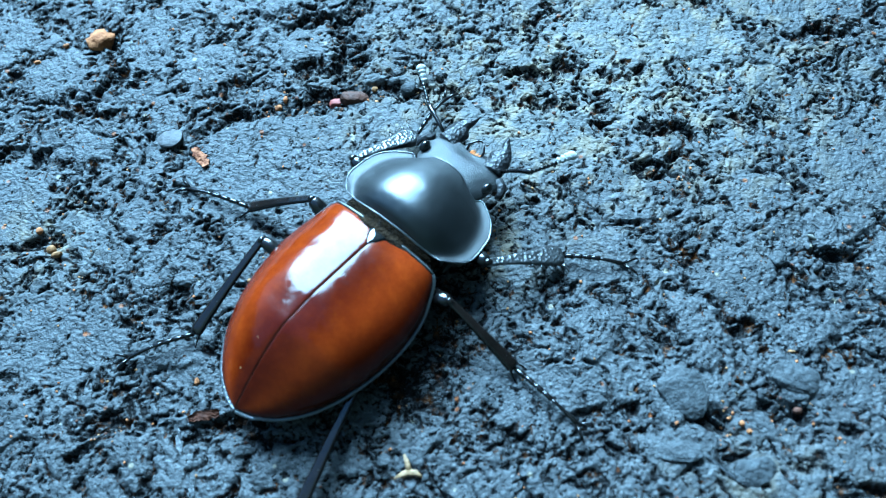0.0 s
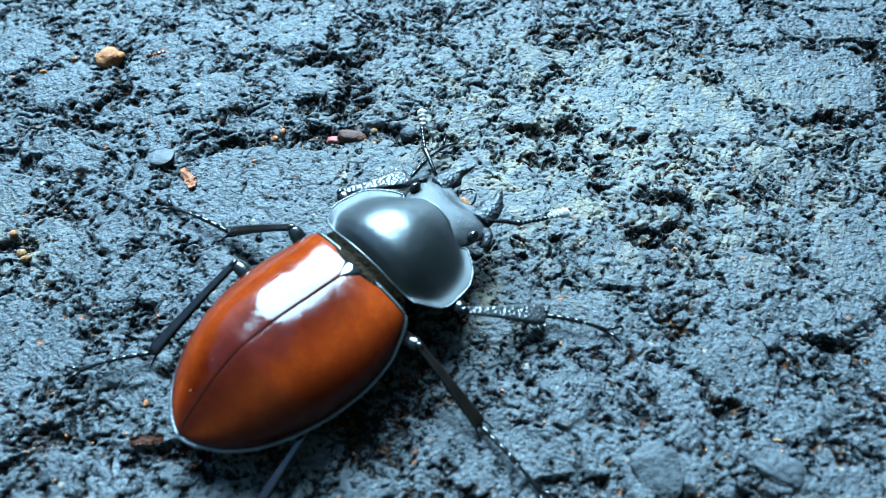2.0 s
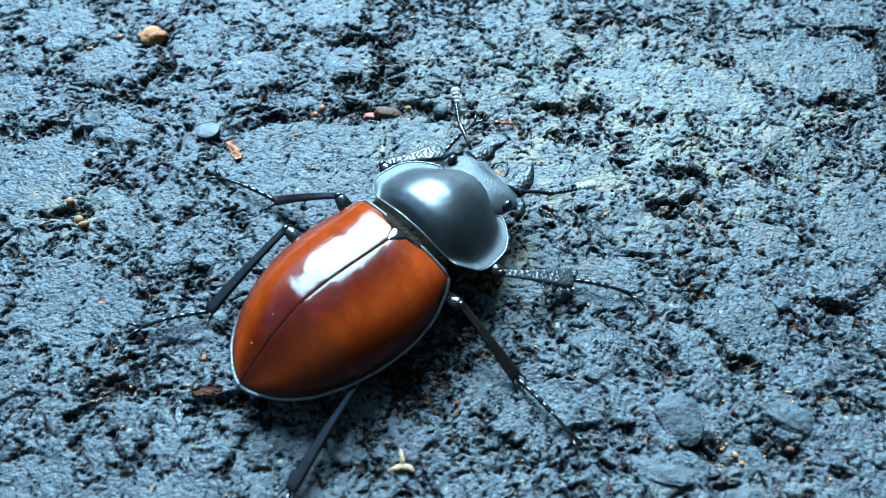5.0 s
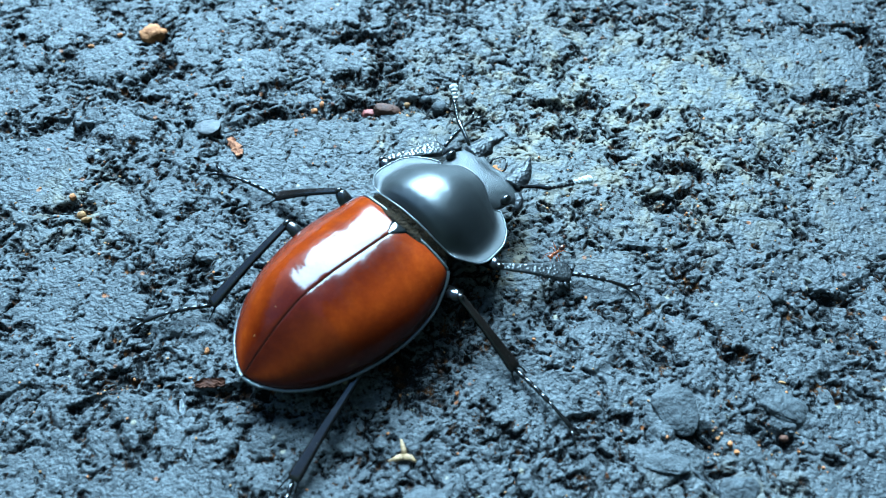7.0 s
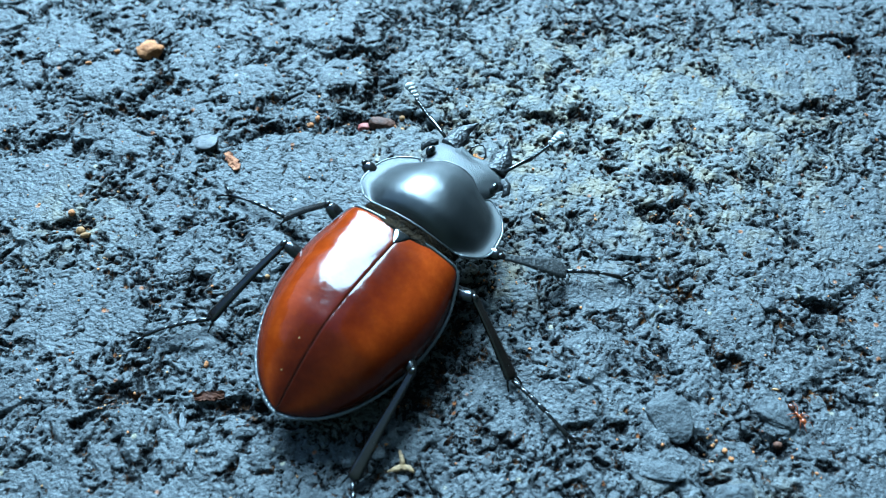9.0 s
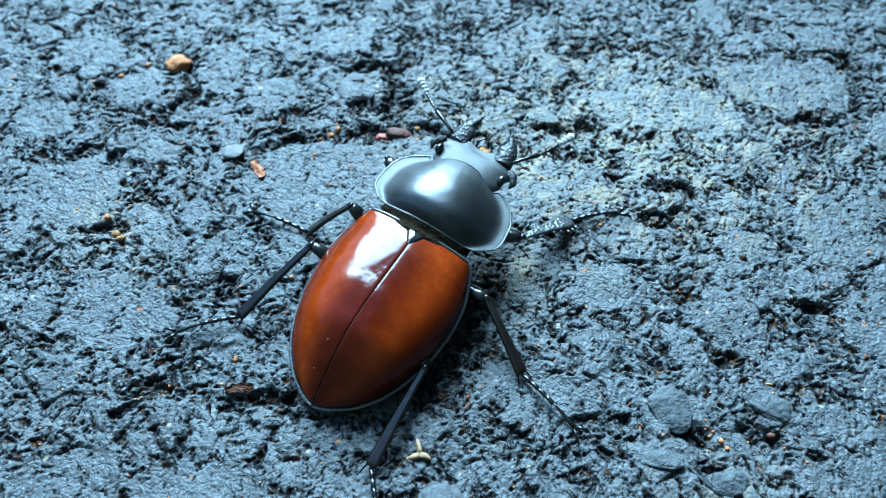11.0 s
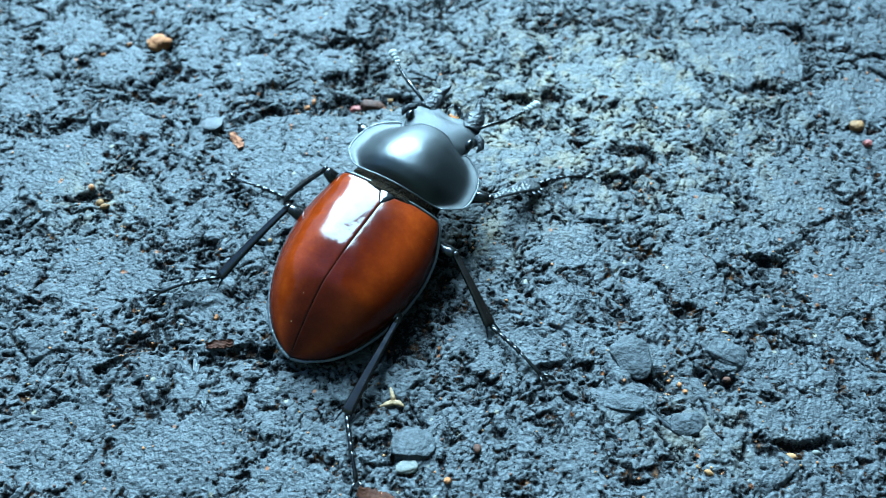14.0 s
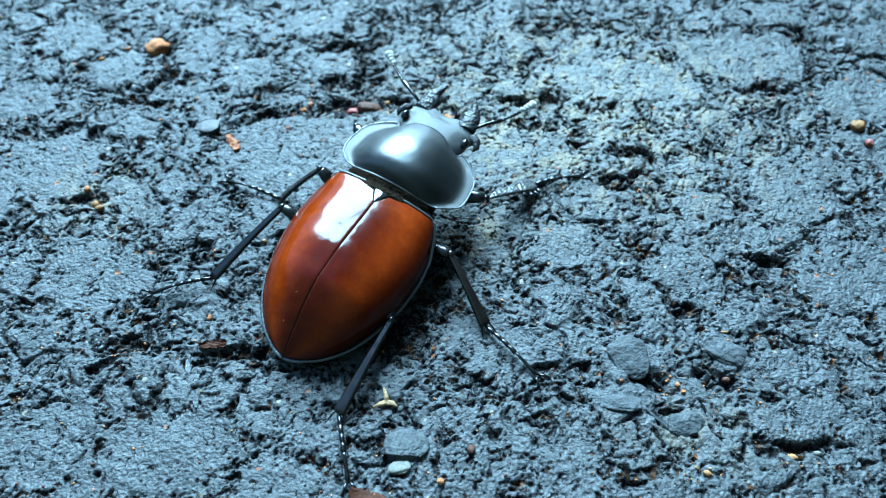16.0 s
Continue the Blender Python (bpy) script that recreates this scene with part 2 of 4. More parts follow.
GROUND = make_ground_material()
ELYTRA = make_elytra_material()
PRONOTUM = make_shield_material()
HEAD = make_chitin("granular_black_head", (0.008, 0.0085, 0.009), 0.44, 7500, 0.40, 0.52, 0.5)
JAW = make_chitin("pitted_black_jaw", (0.004, 0.004, 0.0045), 0.42, 2600, 0.7, 0.5, 0.28)
TIBIA = make_chitin("granular_black_shin", (0.007, 0.007, 0.0072), 0.34, 2600, 0.7, 0.42, 0.9)
GLOSS = make_chitin("glossy_black_limb", (0.0022, 0.0019, 0.0018), 0.18, 2600, 0.08, 0.26, 0.45)
SHIN = make_chitin("ridged_black_shin", (0.0028, 0.0019, 0.0015), 0.17, 1500, 0.10, 0.28, 0.5)
EYE = material("eye_lens", (0.004, 0.004, 0.004), 0.06)[0]
RIM = make_chitin("polished_margin", (0.022, 0.023, 0.024), 0.30, 2600, 0.3, 0.4, 0.9)
FUZZ = make_speckled("brown_membrane", (0.003, 0.0024, 0.0016), (0.020, 0.013, 0.006), 0.9, 1800, 0.9, 0.08)
CLUB = make_speckled("grey_felted_club", (0.17, 0.17, 0.165), (0.40, 0.40, 0.39), 0.8, 3000, 0.6)
BRUSH = make_speckled("orange_brush", (0.35, 0.11, 0.015), (0.62, 0.27, 0.05), 0.7, 3000, 0.4)
BELLY = make_chitin("dark_belly", (0.004, 0.003, 0.0026), 0.35, 1500, 0.5)
ANT = make_speckled("amber_ant", (0.075, 0.016, 0.004), (0.16, 0.04, 0.008), 0.25, 2500, 0.2)
ANT_DARK = make_speckled("dark_ant", (0.02, 0.006, 0.003), (0.05, 0.015, 0.005), 0.22, 2500, 0.2)

# ---- the ground: one sheet of damp, worn asphalt ----
RNG = np.random.default_rng(7)
HASH = RNG.random((5, 256, 256))


def lattice(ix, iy, k):
    return HASH[k % 5, (ix + 37 * k) & 255, (iy + 91 * k) & 255]


def vnoise(x, y, cell, k=0):
    """Smooth value noise in -1..1 with features of about `cell` millimetres."""
    u, v = x / cell, y / cell
    iu, iv = np.floor(u).astype(int), np.floor(v).astype(int)
    a, b = u - iu, v - iv
    a, b = a * a * a * (a * (a * 6 - 15) + 10), b * b * b * (b * (b * 6 - 15) + 10)
    h00, h10 = lattice(iu, iv, k), lattice(iu + 1, iv, k)
    h01, h11 = lattice(iu, iv + 1, k), lattice(iu + 1, iv + 1, k)
    return 2 * ((h00 * (1 - a) + h10 * a) * (1 - b) + (h01 * (1 - a) + h11 * a) * b) - 1


def gnoise(x, y, cell, k=0):
    """Gradient noise, about -1..1, with features of about `cell` millimetres."""
    u, v = x / cell, y / cell
    iu, iv = np.floor(u).astype(int), np.floor(v).astype(int)
    a, b = u - iu, v - iv

    def corner(du, dv):
        g = 2 * math.pi * lattice(iu + du, iv + dv, k)
        return np.cos(g) * (a - du) + np.sin(g) * (b - dv)
    n00, n10, n01, n11 = corner(0, 0), corner(1, 0), corner(0, 1), corner(1, 1)
    a, b = a * a * a * (a * (a * 6 - 15) + 10), b * b * b * (b * (b * 6 - 15) + 10)
    return 1.5 * ((n00 * (1 - a) + n10 * a) * (1 - b) + (n01 * (1 - a) + n11 * a) * b)


def cells(x, y, cell, k=0):
    """Distances to the nearest and second nearest of jittered cell centres, and the nearest one's random number."""
    u, v = x / cell, y / cell
    iu, iv = np.floor(u).astype(int), np.floor(v).astype(int)
    f1 = np.full(u.shape, 9.0)
    f2 = np.full(u.shape, 9.0)
    idn = np.zeros(u.shape)
    for du in (-1, 0, 1):
        for dv in (-1, 0, 1):
            cu, cv = iu + du, iv + dv
            px, py = cu + 0.1 + 0.8 * lattice(cu, cv, k), cv + 0.1 + 0.8 * lattice(cu, cv, k + 1)
            d = np.hypot(u - px, v - py)
            closer = d < f1
            f2 = np.where(closer, f1, np.minimum(f2, d))
            idn = np.where(closer, lattice(cu, cv, k + 2), idn)
            f1 = np.where(closer, d, f1)
    return f1, f2, idn


STONES, PITS = [], []


def stone(x, y, rx, ry, turn=0, top=0.5, tilt=0.0):
    """An embedded stone with a worn face: centre, half sizes, turn in degrees, height of its face, slope."""
    STONES.append((x, y, rx, ry, radians(turn), top, tilt))


def pit(x, y, rx, ry, turn=0, depth=1.2):
    PITS.append((x, y, rx, ry, radians(turn), depth))


# stones that can be told apart, in millimetres
stone(-15, 55.5, 17, 7.5, 6, 0.75, 0.02)
stone(-49.1, 70.5, 4.3, 3.7, 20, 0.9)
stone(-37.5, 75, 3.6, 4.6, -10, 0.8)
stone(-29.5, 70.5, 4.4, 3.2, 15, 0.7)
stone(-21.5, 82, 5, 3, 10, 0.7)
stone(-16.8, 73.6, 3.6, 2.4, 10, 0.6)
stone(-59, 77.4, 5, 4, 0, 0.6)
stone(-61, 64, 4.2, 3.6, 0, 0.5)
stone(-54, 51, 7.5, 5.5, 10, 0.5)
stone(-44.3, 59.2, 3.6, 2.4, -15, 0.6)
stone(-33, 59.6, 1.7, 1.4, 0, 0.9)
stone(-42, 34, 7, 5, 0, 0.3)
stone(-27, 12, 9, 5, 5, 0.35)
stone(-41, 12, 6, 5, 0, 0.3)
stone(-14, 8, 6, 4, 0, 0.35)
stone(23.8, 25.9, 2.4, 3.2, 10, 0.8)
stone(22.8, 20.4, 3.4, 1.6, -6, 0.8)
stone(35.7, 27.2, 2.6, 1.8, -20, 0.7)
stone(40.5, 25.4, 4.2, 2.8, 0, 0.6)
stone(29.7, 18.3, 2.6, 1.6, 10, 0.6)
stone(31.6, 39, 4.2, 2.6, -12, 0.6)
stone(42.2, 20, 5, 3.2, 8, 0.7)
stone(49, 53.5, 7, 6, 20, 0.5)
stone(35.5, 48.6, 4, 2.6, 0, 0.5)
stone(52, 39.5, 6, 5, 0, 0.5)
stone(-0.5, 14.2, 2.9, 2.3, 10, 0.9)
stone(8, 27, 5, 3.6, -20, 0.35)
stone(17, 42, 4, 3, 10, 0.3)
stone(11, 56, 8, 5, 5, 0.4)
stone(26, 72, 11, 4.5, 0, 0.5)
stone(44, 78, 9, 5, -10, 0.5)
stone(17, 13, 4, 3, 0, 0.45)
stone(60, 70, 6, 5, 30, 0.4)
# open voids between the stones
pit(27.2, 23.7, 2.2, 1.1, 25, 1.6)
pit(34.4, 24.4, 1.9, 0.9, -15, 1.6)
pit(41.5, 15.9, 5.0, 1.0, 5, 1.5)
pit(-35, 24.6, 3.6, 0.9, 6, 1.2)
pit(-22, 24.2, 4.4, 1.0, 14, 1.5)
pit(27.9, 57.6, 3.8, 0.9, -6, 1.0)
pit(24.5, 52.6, 4.0, 1.0, 8, 1.0)
pit(-8, 65.3, 6.5, 1.1, 2, 1.5)
pit(-17, 64.3, 4.2, 0.9, 6, 1.2)
pit(-25.5, 61.9, 3.8, 1.0, 22, 1.5)
pit(42.4, 40.5, 2.6, 0.9, -10, 1.4)
pit(-36.5, 21.6, 2.2, 0.8, 25, 1.1)
pit(55, 52, 2.6, 1.2, 10, 1.2)
pit(12.3, 67.2, 5.0, 1.0, 6, 1.1)
pit(-43.6, 75.2, 1.2, 2.4, 10, 1.4)
pit(-41.8, 68.8, 1.0, 2.2, -20, 1.1)
pit(-16, 77.5, 4.5, 0.9, 4, 1.2)
pit(-14, 70, 4.5, 0.9, 10, 1.1)
pit(-51, 58.4, 5.0, 0.8, 3, 1.1)
pit(-46, 46.5, 2.0, 1.6, 0, 1.0)
pit(-45, 64.2, 3.6, 0.7, 5, 1.0)
pit(-29.6, 39.5, 1.6, 0.8, 30, 0.8)
pit(47, 70.5, 4.2, 0.9, -20, 1.1)
pit(56, 82, 4.2, 1.3, -25, 1.3)
pit(-2, 30.5, 6.5, 4.0, 35, 1.1)
pit(31.5, 33, 2.6, 0.8, -20, 1.1)


def ellipse(x, y, s, sharp):
    """How far inside an ellipse with an uneven outline each place lies: 0 outside, 1 within."""
    dx, dy = x - s[0], y - s[1]
    c, n = math.cos(s[4]), math.sin(s[4])
    a, b = (dx * c + dy * n) / s[2], (-dx * n + dy * c) / s[3]
    r = (np.abs(a) ** 2.6 + np.abs(b) ** 2.6) ** (1 / 2.6)
    return 1 - smooth01(1 - sharp, 1 + sharp, r), a, b


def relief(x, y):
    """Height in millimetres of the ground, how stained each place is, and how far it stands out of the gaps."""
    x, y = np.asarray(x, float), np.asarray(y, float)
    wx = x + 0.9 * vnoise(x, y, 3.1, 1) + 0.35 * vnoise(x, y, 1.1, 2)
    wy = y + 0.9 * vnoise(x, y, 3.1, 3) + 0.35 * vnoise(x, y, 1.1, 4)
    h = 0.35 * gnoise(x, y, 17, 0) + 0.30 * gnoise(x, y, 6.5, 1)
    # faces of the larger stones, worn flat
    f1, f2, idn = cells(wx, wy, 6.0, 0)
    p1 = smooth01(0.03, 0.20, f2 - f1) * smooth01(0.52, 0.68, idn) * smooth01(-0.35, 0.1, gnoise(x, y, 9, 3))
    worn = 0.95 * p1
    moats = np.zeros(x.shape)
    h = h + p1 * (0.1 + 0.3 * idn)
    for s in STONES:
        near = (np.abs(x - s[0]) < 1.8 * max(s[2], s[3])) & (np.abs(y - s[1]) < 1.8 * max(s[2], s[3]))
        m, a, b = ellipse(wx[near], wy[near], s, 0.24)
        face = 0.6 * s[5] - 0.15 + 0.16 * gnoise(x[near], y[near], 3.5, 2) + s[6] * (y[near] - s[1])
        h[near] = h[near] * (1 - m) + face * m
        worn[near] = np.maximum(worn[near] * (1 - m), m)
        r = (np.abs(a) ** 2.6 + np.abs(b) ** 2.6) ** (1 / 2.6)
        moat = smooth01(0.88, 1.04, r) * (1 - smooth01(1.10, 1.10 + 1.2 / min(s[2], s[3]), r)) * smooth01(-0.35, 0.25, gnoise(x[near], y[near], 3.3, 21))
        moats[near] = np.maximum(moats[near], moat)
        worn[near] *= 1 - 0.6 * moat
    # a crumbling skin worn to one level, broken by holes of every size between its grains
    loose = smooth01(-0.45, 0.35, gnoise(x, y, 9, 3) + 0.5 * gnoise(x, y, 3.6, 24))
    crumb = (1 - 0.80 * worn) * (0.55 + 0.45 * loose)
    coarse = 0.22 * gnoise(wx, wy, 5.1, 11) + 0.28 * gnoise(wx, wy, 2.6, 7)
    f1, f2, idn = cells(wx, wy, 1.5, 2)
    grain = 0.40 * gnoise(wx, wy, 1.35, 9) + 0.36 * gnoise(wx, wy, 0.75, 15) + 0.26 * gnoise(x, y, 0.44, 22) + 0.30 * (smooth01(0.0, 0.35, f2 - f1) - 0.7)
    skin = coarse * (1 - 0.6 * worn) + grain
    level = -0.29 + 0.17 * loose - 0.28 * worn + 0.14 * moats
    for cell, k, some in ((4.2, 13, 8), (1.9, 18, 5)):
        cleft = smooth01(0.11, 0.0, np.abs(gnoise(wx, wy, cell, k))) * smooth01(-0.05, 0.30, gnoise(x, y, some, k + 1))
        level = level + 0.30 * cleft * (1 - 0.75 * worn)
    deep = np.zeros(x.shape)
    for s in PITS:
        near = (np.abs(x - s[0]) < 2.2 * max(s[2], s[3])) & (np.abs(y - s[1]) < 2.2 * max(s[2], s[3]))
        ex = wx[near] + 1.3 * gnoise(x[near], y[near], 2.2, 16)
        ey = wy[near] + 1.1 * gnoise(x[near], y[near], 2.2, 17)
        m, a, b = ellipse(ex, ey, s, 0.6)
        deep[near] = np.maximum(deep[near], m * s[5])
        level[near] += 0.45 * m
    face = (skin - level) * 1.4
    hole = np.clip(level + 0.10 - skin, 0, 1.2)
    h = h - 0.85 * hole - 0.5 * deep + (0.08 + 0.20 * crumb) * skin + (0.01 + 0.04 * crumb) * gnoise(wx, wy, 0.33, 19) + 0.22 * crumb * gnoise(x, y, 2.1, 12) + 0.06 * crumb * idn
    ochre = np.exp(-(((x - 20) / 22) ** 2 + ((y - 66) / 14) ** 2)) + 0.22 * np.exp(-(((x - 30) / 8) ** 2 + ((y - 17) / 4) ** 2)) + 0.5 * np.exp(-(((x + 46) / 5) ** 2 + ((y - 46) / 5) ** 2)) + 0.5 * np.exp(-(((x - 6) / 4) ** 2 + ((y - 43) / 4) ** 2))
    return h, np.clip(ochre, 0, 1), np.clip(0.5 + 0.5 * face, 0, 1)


def ground_z(x, y):
    """The ground's height at a place in millimetres."""
    return float(relief(np.array([float(x)]), np.array([float(y)]))[0][0])


def axis(lo, hi, step, grow, count):
    mid = np.arange(lo, hi + step / 2, step)
    tail = step * np.cumsum(grow ** np.arange(1, count + 1))
    return np.concatenate([lo - tail[::-1], mid, hi + tail])


def make_ground():
    xs, ys = axis(-80, 76, 0.13, 1.6, 28), axis(0, 101, 0.13, 1.6, 28)
    X, Y = np.meshgrid(xs, ys)
    near = (np.abs(X) < 400) & (np.abs(Y) < 400)
    H, O, F = np.zeros(X.shape), np.zeros(X.shape), np.ones(X.shape)
    h, o, f = relief(X[near], Y[near])
    far = np.hypot(X[near], Y[near] - 45)
    keep = 1 - smooth01(120, 300, far)
    H[near], O[near] = h * keep, o * keep
    F[near] = f
    co = np.stack([X, Y, H], -1).reshape(-1, 3) * MM
    ny, nx = X.shape
    i = np.arange(ny * nx).reshape(ny, nx)
    quads = np.stack([i[:-1, :-1], i[:-1, 1:], i[1:, 1:], i[1:, :-1]], -1).reshape(-1, 4)
    me = bpy.data.meshes.new("ground")
    me.vertices.add(len(co))
    me.vertices.foreach_set("co", co.ravel())
    me.loops.add(quads.size)
    me.loops.foreach_set("vertex_index", quads.ravel())
    me.polygons.add(len(quads))
    me.polygons.foreach_set("loop_start", np.arange(len(quads)) * 4)
    me.polygons.foreach_set("use_smooth", np.ones(len(quads), bool))
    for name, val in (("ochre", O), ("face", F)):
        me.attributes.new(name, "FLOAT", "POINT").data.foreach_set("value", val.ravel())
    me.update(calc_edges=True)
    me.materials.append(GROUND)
    return tagged(new("ground", me), "damp dark grey worn asphalt with embedded stones", "ground", kind="structure")


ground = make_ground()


# ---- plain unseen surroundings that close the place behind and beside the camera ----
def make_wall(name, x, y, half, height, turn, mat):
    bm = bmesh.new()
    n = 40
    rng = random.Random(name)
    tops = [height + 0.10 * height * noise.noise(Vector((i * 0.31, x, y))) + 0.05 * height * rng.uniform(-1, 1) for i in range(n + 1)]
    rows = []
    for d in (-0.1, 0.1):
        rows.append([(-half + 2 * half * i / n, d, -0.05) for i in range(n + 1)])
        rows.append([(-half + 2 * half * i / n, d, tops[i]) for i in range(n + 1)])
    order = [rows[0], rows[1], rows[3], rows[2], rows[0]]
    grid_faces(bm, order)
    bmesh.ops.remove_doubles(bm, verts=bm.verts, dist=0.001)
    for v in bm.verts:
        v.co *= 1000
    ob = part(name, bm, mat, None, smooth=False)
    ob.matrix_world = pose(x, y, 0, 0, 0, turn)
    return tagged(ob, "unseen tall dark wall added to block sky light", "hedge", kind="structure")


# added dark walls, their heights set to block sky light and darken reflections
SKY_BLOCK = make_speckled("dark_sky_block", (0.006, 0.009, 0.005), (0.020, 0.026, 0.012), 0.9, 8, 0.5)
make_wall("wall_east", 0.75, 0.2, 4.0, 5.0, 90, SKY_BLOCK)
make_wall("wall_south", 0.0, -0.9, 4.0, 4.0, 0, SKY_BLOCK)
make_wall("wall_west", -4.0, 0.0, 6.0, 1.7, 90, SKY_BLOCK)
make_wall("wall_north", 0.0, 4.6, 6.0, 2.0, 0, SKY_BLOCK)

# ---- loose grit and litter ----
ORANGE = make_speckled("orange_stone", (0.130, 0.046, 0.014), (0.300, 0.135, 0.050), 0.8, 1200, 0.9, 0.2)
BARK = make_speckled("bark", (0.085, 0.026, 0.010), (0.250, 0.110, 0.050), 0.8, 1500, 0.9, 0.2)
RED = make_speckled("red_stone", (0.087, 0.022, 0.019), (0.196, 0.055, 0.040), 0.6, 1300, 0.6, 0.25)
BROWN = make_speckled("brown_stone", (0.0264, 0.0128, 0.0080), (0.0736, 0.0336, 0.0204), 0.7, 1300, 0.6, 0.2)
YELLOW = make_speckled("yellow_grit", (0.105, 0.050, 0.014), (0.230, 0.125, 0.046), 0.7, 1500, 0.6, 0.25)
PALE = make_speckled("pale_stone", (0.050, 0.049, 0.044), (0.120, 0.114, 0.095), 0.6, 900, 0.5, 0.25)
LILAC = make_speckled("lilac_stone", (0.028, 0.027, 0.028), (0.065, 0.061, 0.061), 0.6, 700, 0.5, 0.25)
GREY = make_speckled("grey_stone", (0.014, 0.0148, 0.0160), (0.050, 0.0525, 0.055), 0.65, 1100, 1.0, 0.22)
STRAW = make_speckled("straw", (0.110, 0.066, 0.026), (0.260, 0.170, 0.080), 0.6, 2000)
LEAF = make_speckled("dead_leaf", (0.014, 0.0055, 0.0032), (0.050, 0.018, 0.008), 0.7, 900, 0.6, 0.1)
SHARD = make_speckled("grey_shard", (0.025, 0.027, 0.03), (0.055, 0.057, 0.06), 0.45, 1500, 0.3)


def cut_stone(bm, size, seed):
    """A blunt, blocky stone with an uneven skin."""
    res = bmesh.ops.create_icosphere(bm, subdivisions=4, radius=1.0)
    for v in res["verts"]:
        c = v.co.normalized()
        q = Vector([math.copysign(abs(k) ** 0.72, k) for k in c])
        k = 1 + 0.22 * noise.noise(c * 1.3 + Vector((seed * 3.1, 0, 7))) + 0.08 * noise.noise(c * 3.7 + Vector((0, seed * 1.9, 3))) + 0.03 * noise.noise(c * 9 + Vector((5, 0, seed)))
        v.co = Vector((q.x * size[0], q.y * size[1], q.z * size[2])) * k * 0.92
    return bm


def pebble(name, x, y, size, mat, label, seed, turn=0, sink=0.3, rough=0.3, category="pebble", div=3):
    bm = bmesh.new()
    if category == "pebble" and rough < 0.31 and size[0] > 0.5:
        cut_stone(bm, size, seed)
    else:
        blob(bm, (0, 0, 0), size, seed, rough, div)
    ob = part(name, bm, mat, None)
    z = ground_z(x, y) + size[2] * (1 - 2 * sink)
    ob.matrix_world = pose(x * MM, y * MM, z * MM, seed * 7 % 20 - 10, seed * 11 % 16 - 8, turn)
    return tagged(ob, label, category)


pebble("orange_pebble", -45.0, 76.3, (1.75, 1.6, 1.3), ORANGE, "rough orange-brown pebble lying on damp asphalt", 1, 10, 0.3, 0.35)
pebble("tan_grit", -49.4, 75.4, (0.42, 0.38, 0.35), ORANGE, "small tan grain of grit on the asphalt", 2, category="grit", div=2)
pebble("tan_grit", -52.5, 72.6, (0.5, 0.28, 0.3), ORANGE, "small tan grain of grit on the asphalt", 23, category="grit", div=2)
pebble("red_pebble", -13.1, 64.5, (0.95, 0.75, 0.65), RED, "dull red pebble in a void of the asphalt", 3)
pebble("brown_pebble", -10.7, 64.4, (1.75, 0.95, 0.8), BROWN, "long dark brown pebble in a void of the asphalt", 4, -5)
pebble("yellow_grit", -8.2, 66.0, (0.42, 0.4, 0.4), YELLOW, "rounded yellow grain in a void of the asphalt", 5, category="grit", div=2)
pebble("yellow_grit", -8.0, 64.3, (0.3, 0.5, 0.35), YELLOW, "small yellow grain in a void of the asphalt", 6, category="grit", div=2)
pebble("orange_grit", -20.0, 63.6, (0.5, 0.36, 0.4), ORANGE, "small orange grain at the edge of a stone", 7, 30, category="grit", div=2)
pebble("orange_grit", -19.2, 64.6, (0.3, 0.5, 0.35), ORANGE, "small orange grain at the edge of a stone", 27, category="grit", div=2)
pebble("tan_grit", -47.2, 47.8, (0.42, 0.45, 0.4), ORANGE, "small tan grain of grit in a hollow", 8, category="grit", div=2)
pebble("pale_grit", -45.4, 45.4, (0.6, 0.5, 0.5), YELLOW, "pale yellow grain of grit in a hollow", 9, category="grit", div=2)
pebble("pale_grit", -44.2, 44.4, (0.65, 0.35, 0.4), YELLOW, "pale yellow grain of grit in a hollow", 10, 20, category="grit", div=2)
pebble("orange_grit", -26.1, 29.0, (0.28, 0.42, 0.35), ORANGE, "small orange grain on dark asphalt", 11, category="grit", div=2)
pebble("glassy_pebble", 36.1, 40.7, (1.05, 0.9, 0.75), GREY, "grey translucent-looking rounded pebble set in asphalt", 12, 30)
pebble("pale_grit", 40.2, 43.2, (0.6, 0.25, 0.3), PALE, "pale elongated grain on the asphalt", 13, -35, category="grit", div=2)
pebble("ochre_pebble", 58.1, 64.2, (1.1, 0.8, 0.7), YELLOW, "ochre pebble lying on the asphalt", 14)
pebble("red_pebble", 58.9, 60.9, (0.6, 0.55, 0.5), RED, "small dull red pebble on the asphalt", 15, div=2)
pebble("orange_grit", 30.0, 22.2, (0.3, 0.26, 0.3), ORANGE, "small orange grain at the edge of a void", 16, category="grit", div=2)
pebble("orange_grit", 29.4, 23.0, (0.26, 0.3, 0.3), ORANGE, "small orange grain at the edge of a void", 17, category="grit", div=2)
pebble("brown_grit", 35.2, 24.3, (0.5, 0.4, 0.4), BROWN, "brown grain beside a dark void", 18, category="grit", div=2)
pebble("yellow_grit", 35.6, 30.3, (0.42, 0.16, 0.2), YELLOW, "thin yellow grain on dark asphalt", 19, -5, category="grit", div=2)
pebble("grey_stone", -0.6, 14.0, (2.5, 1.9, 0.55), GREY, "flat blue-grey stone set in the asphalt", 20, 8, 0.42, 0.25)
pebble("white_stone", -1.2, 11.5, (1.3, 0.85, 0.4), PALE, "small pale grey stone beside a larger one", 21, 12)
pebble("orange_pebble", 3.3, 10.2, (0.42, 0.38, 0.4), ORANGE, "tiny orange pebble on the asphalt", 22, div=2)
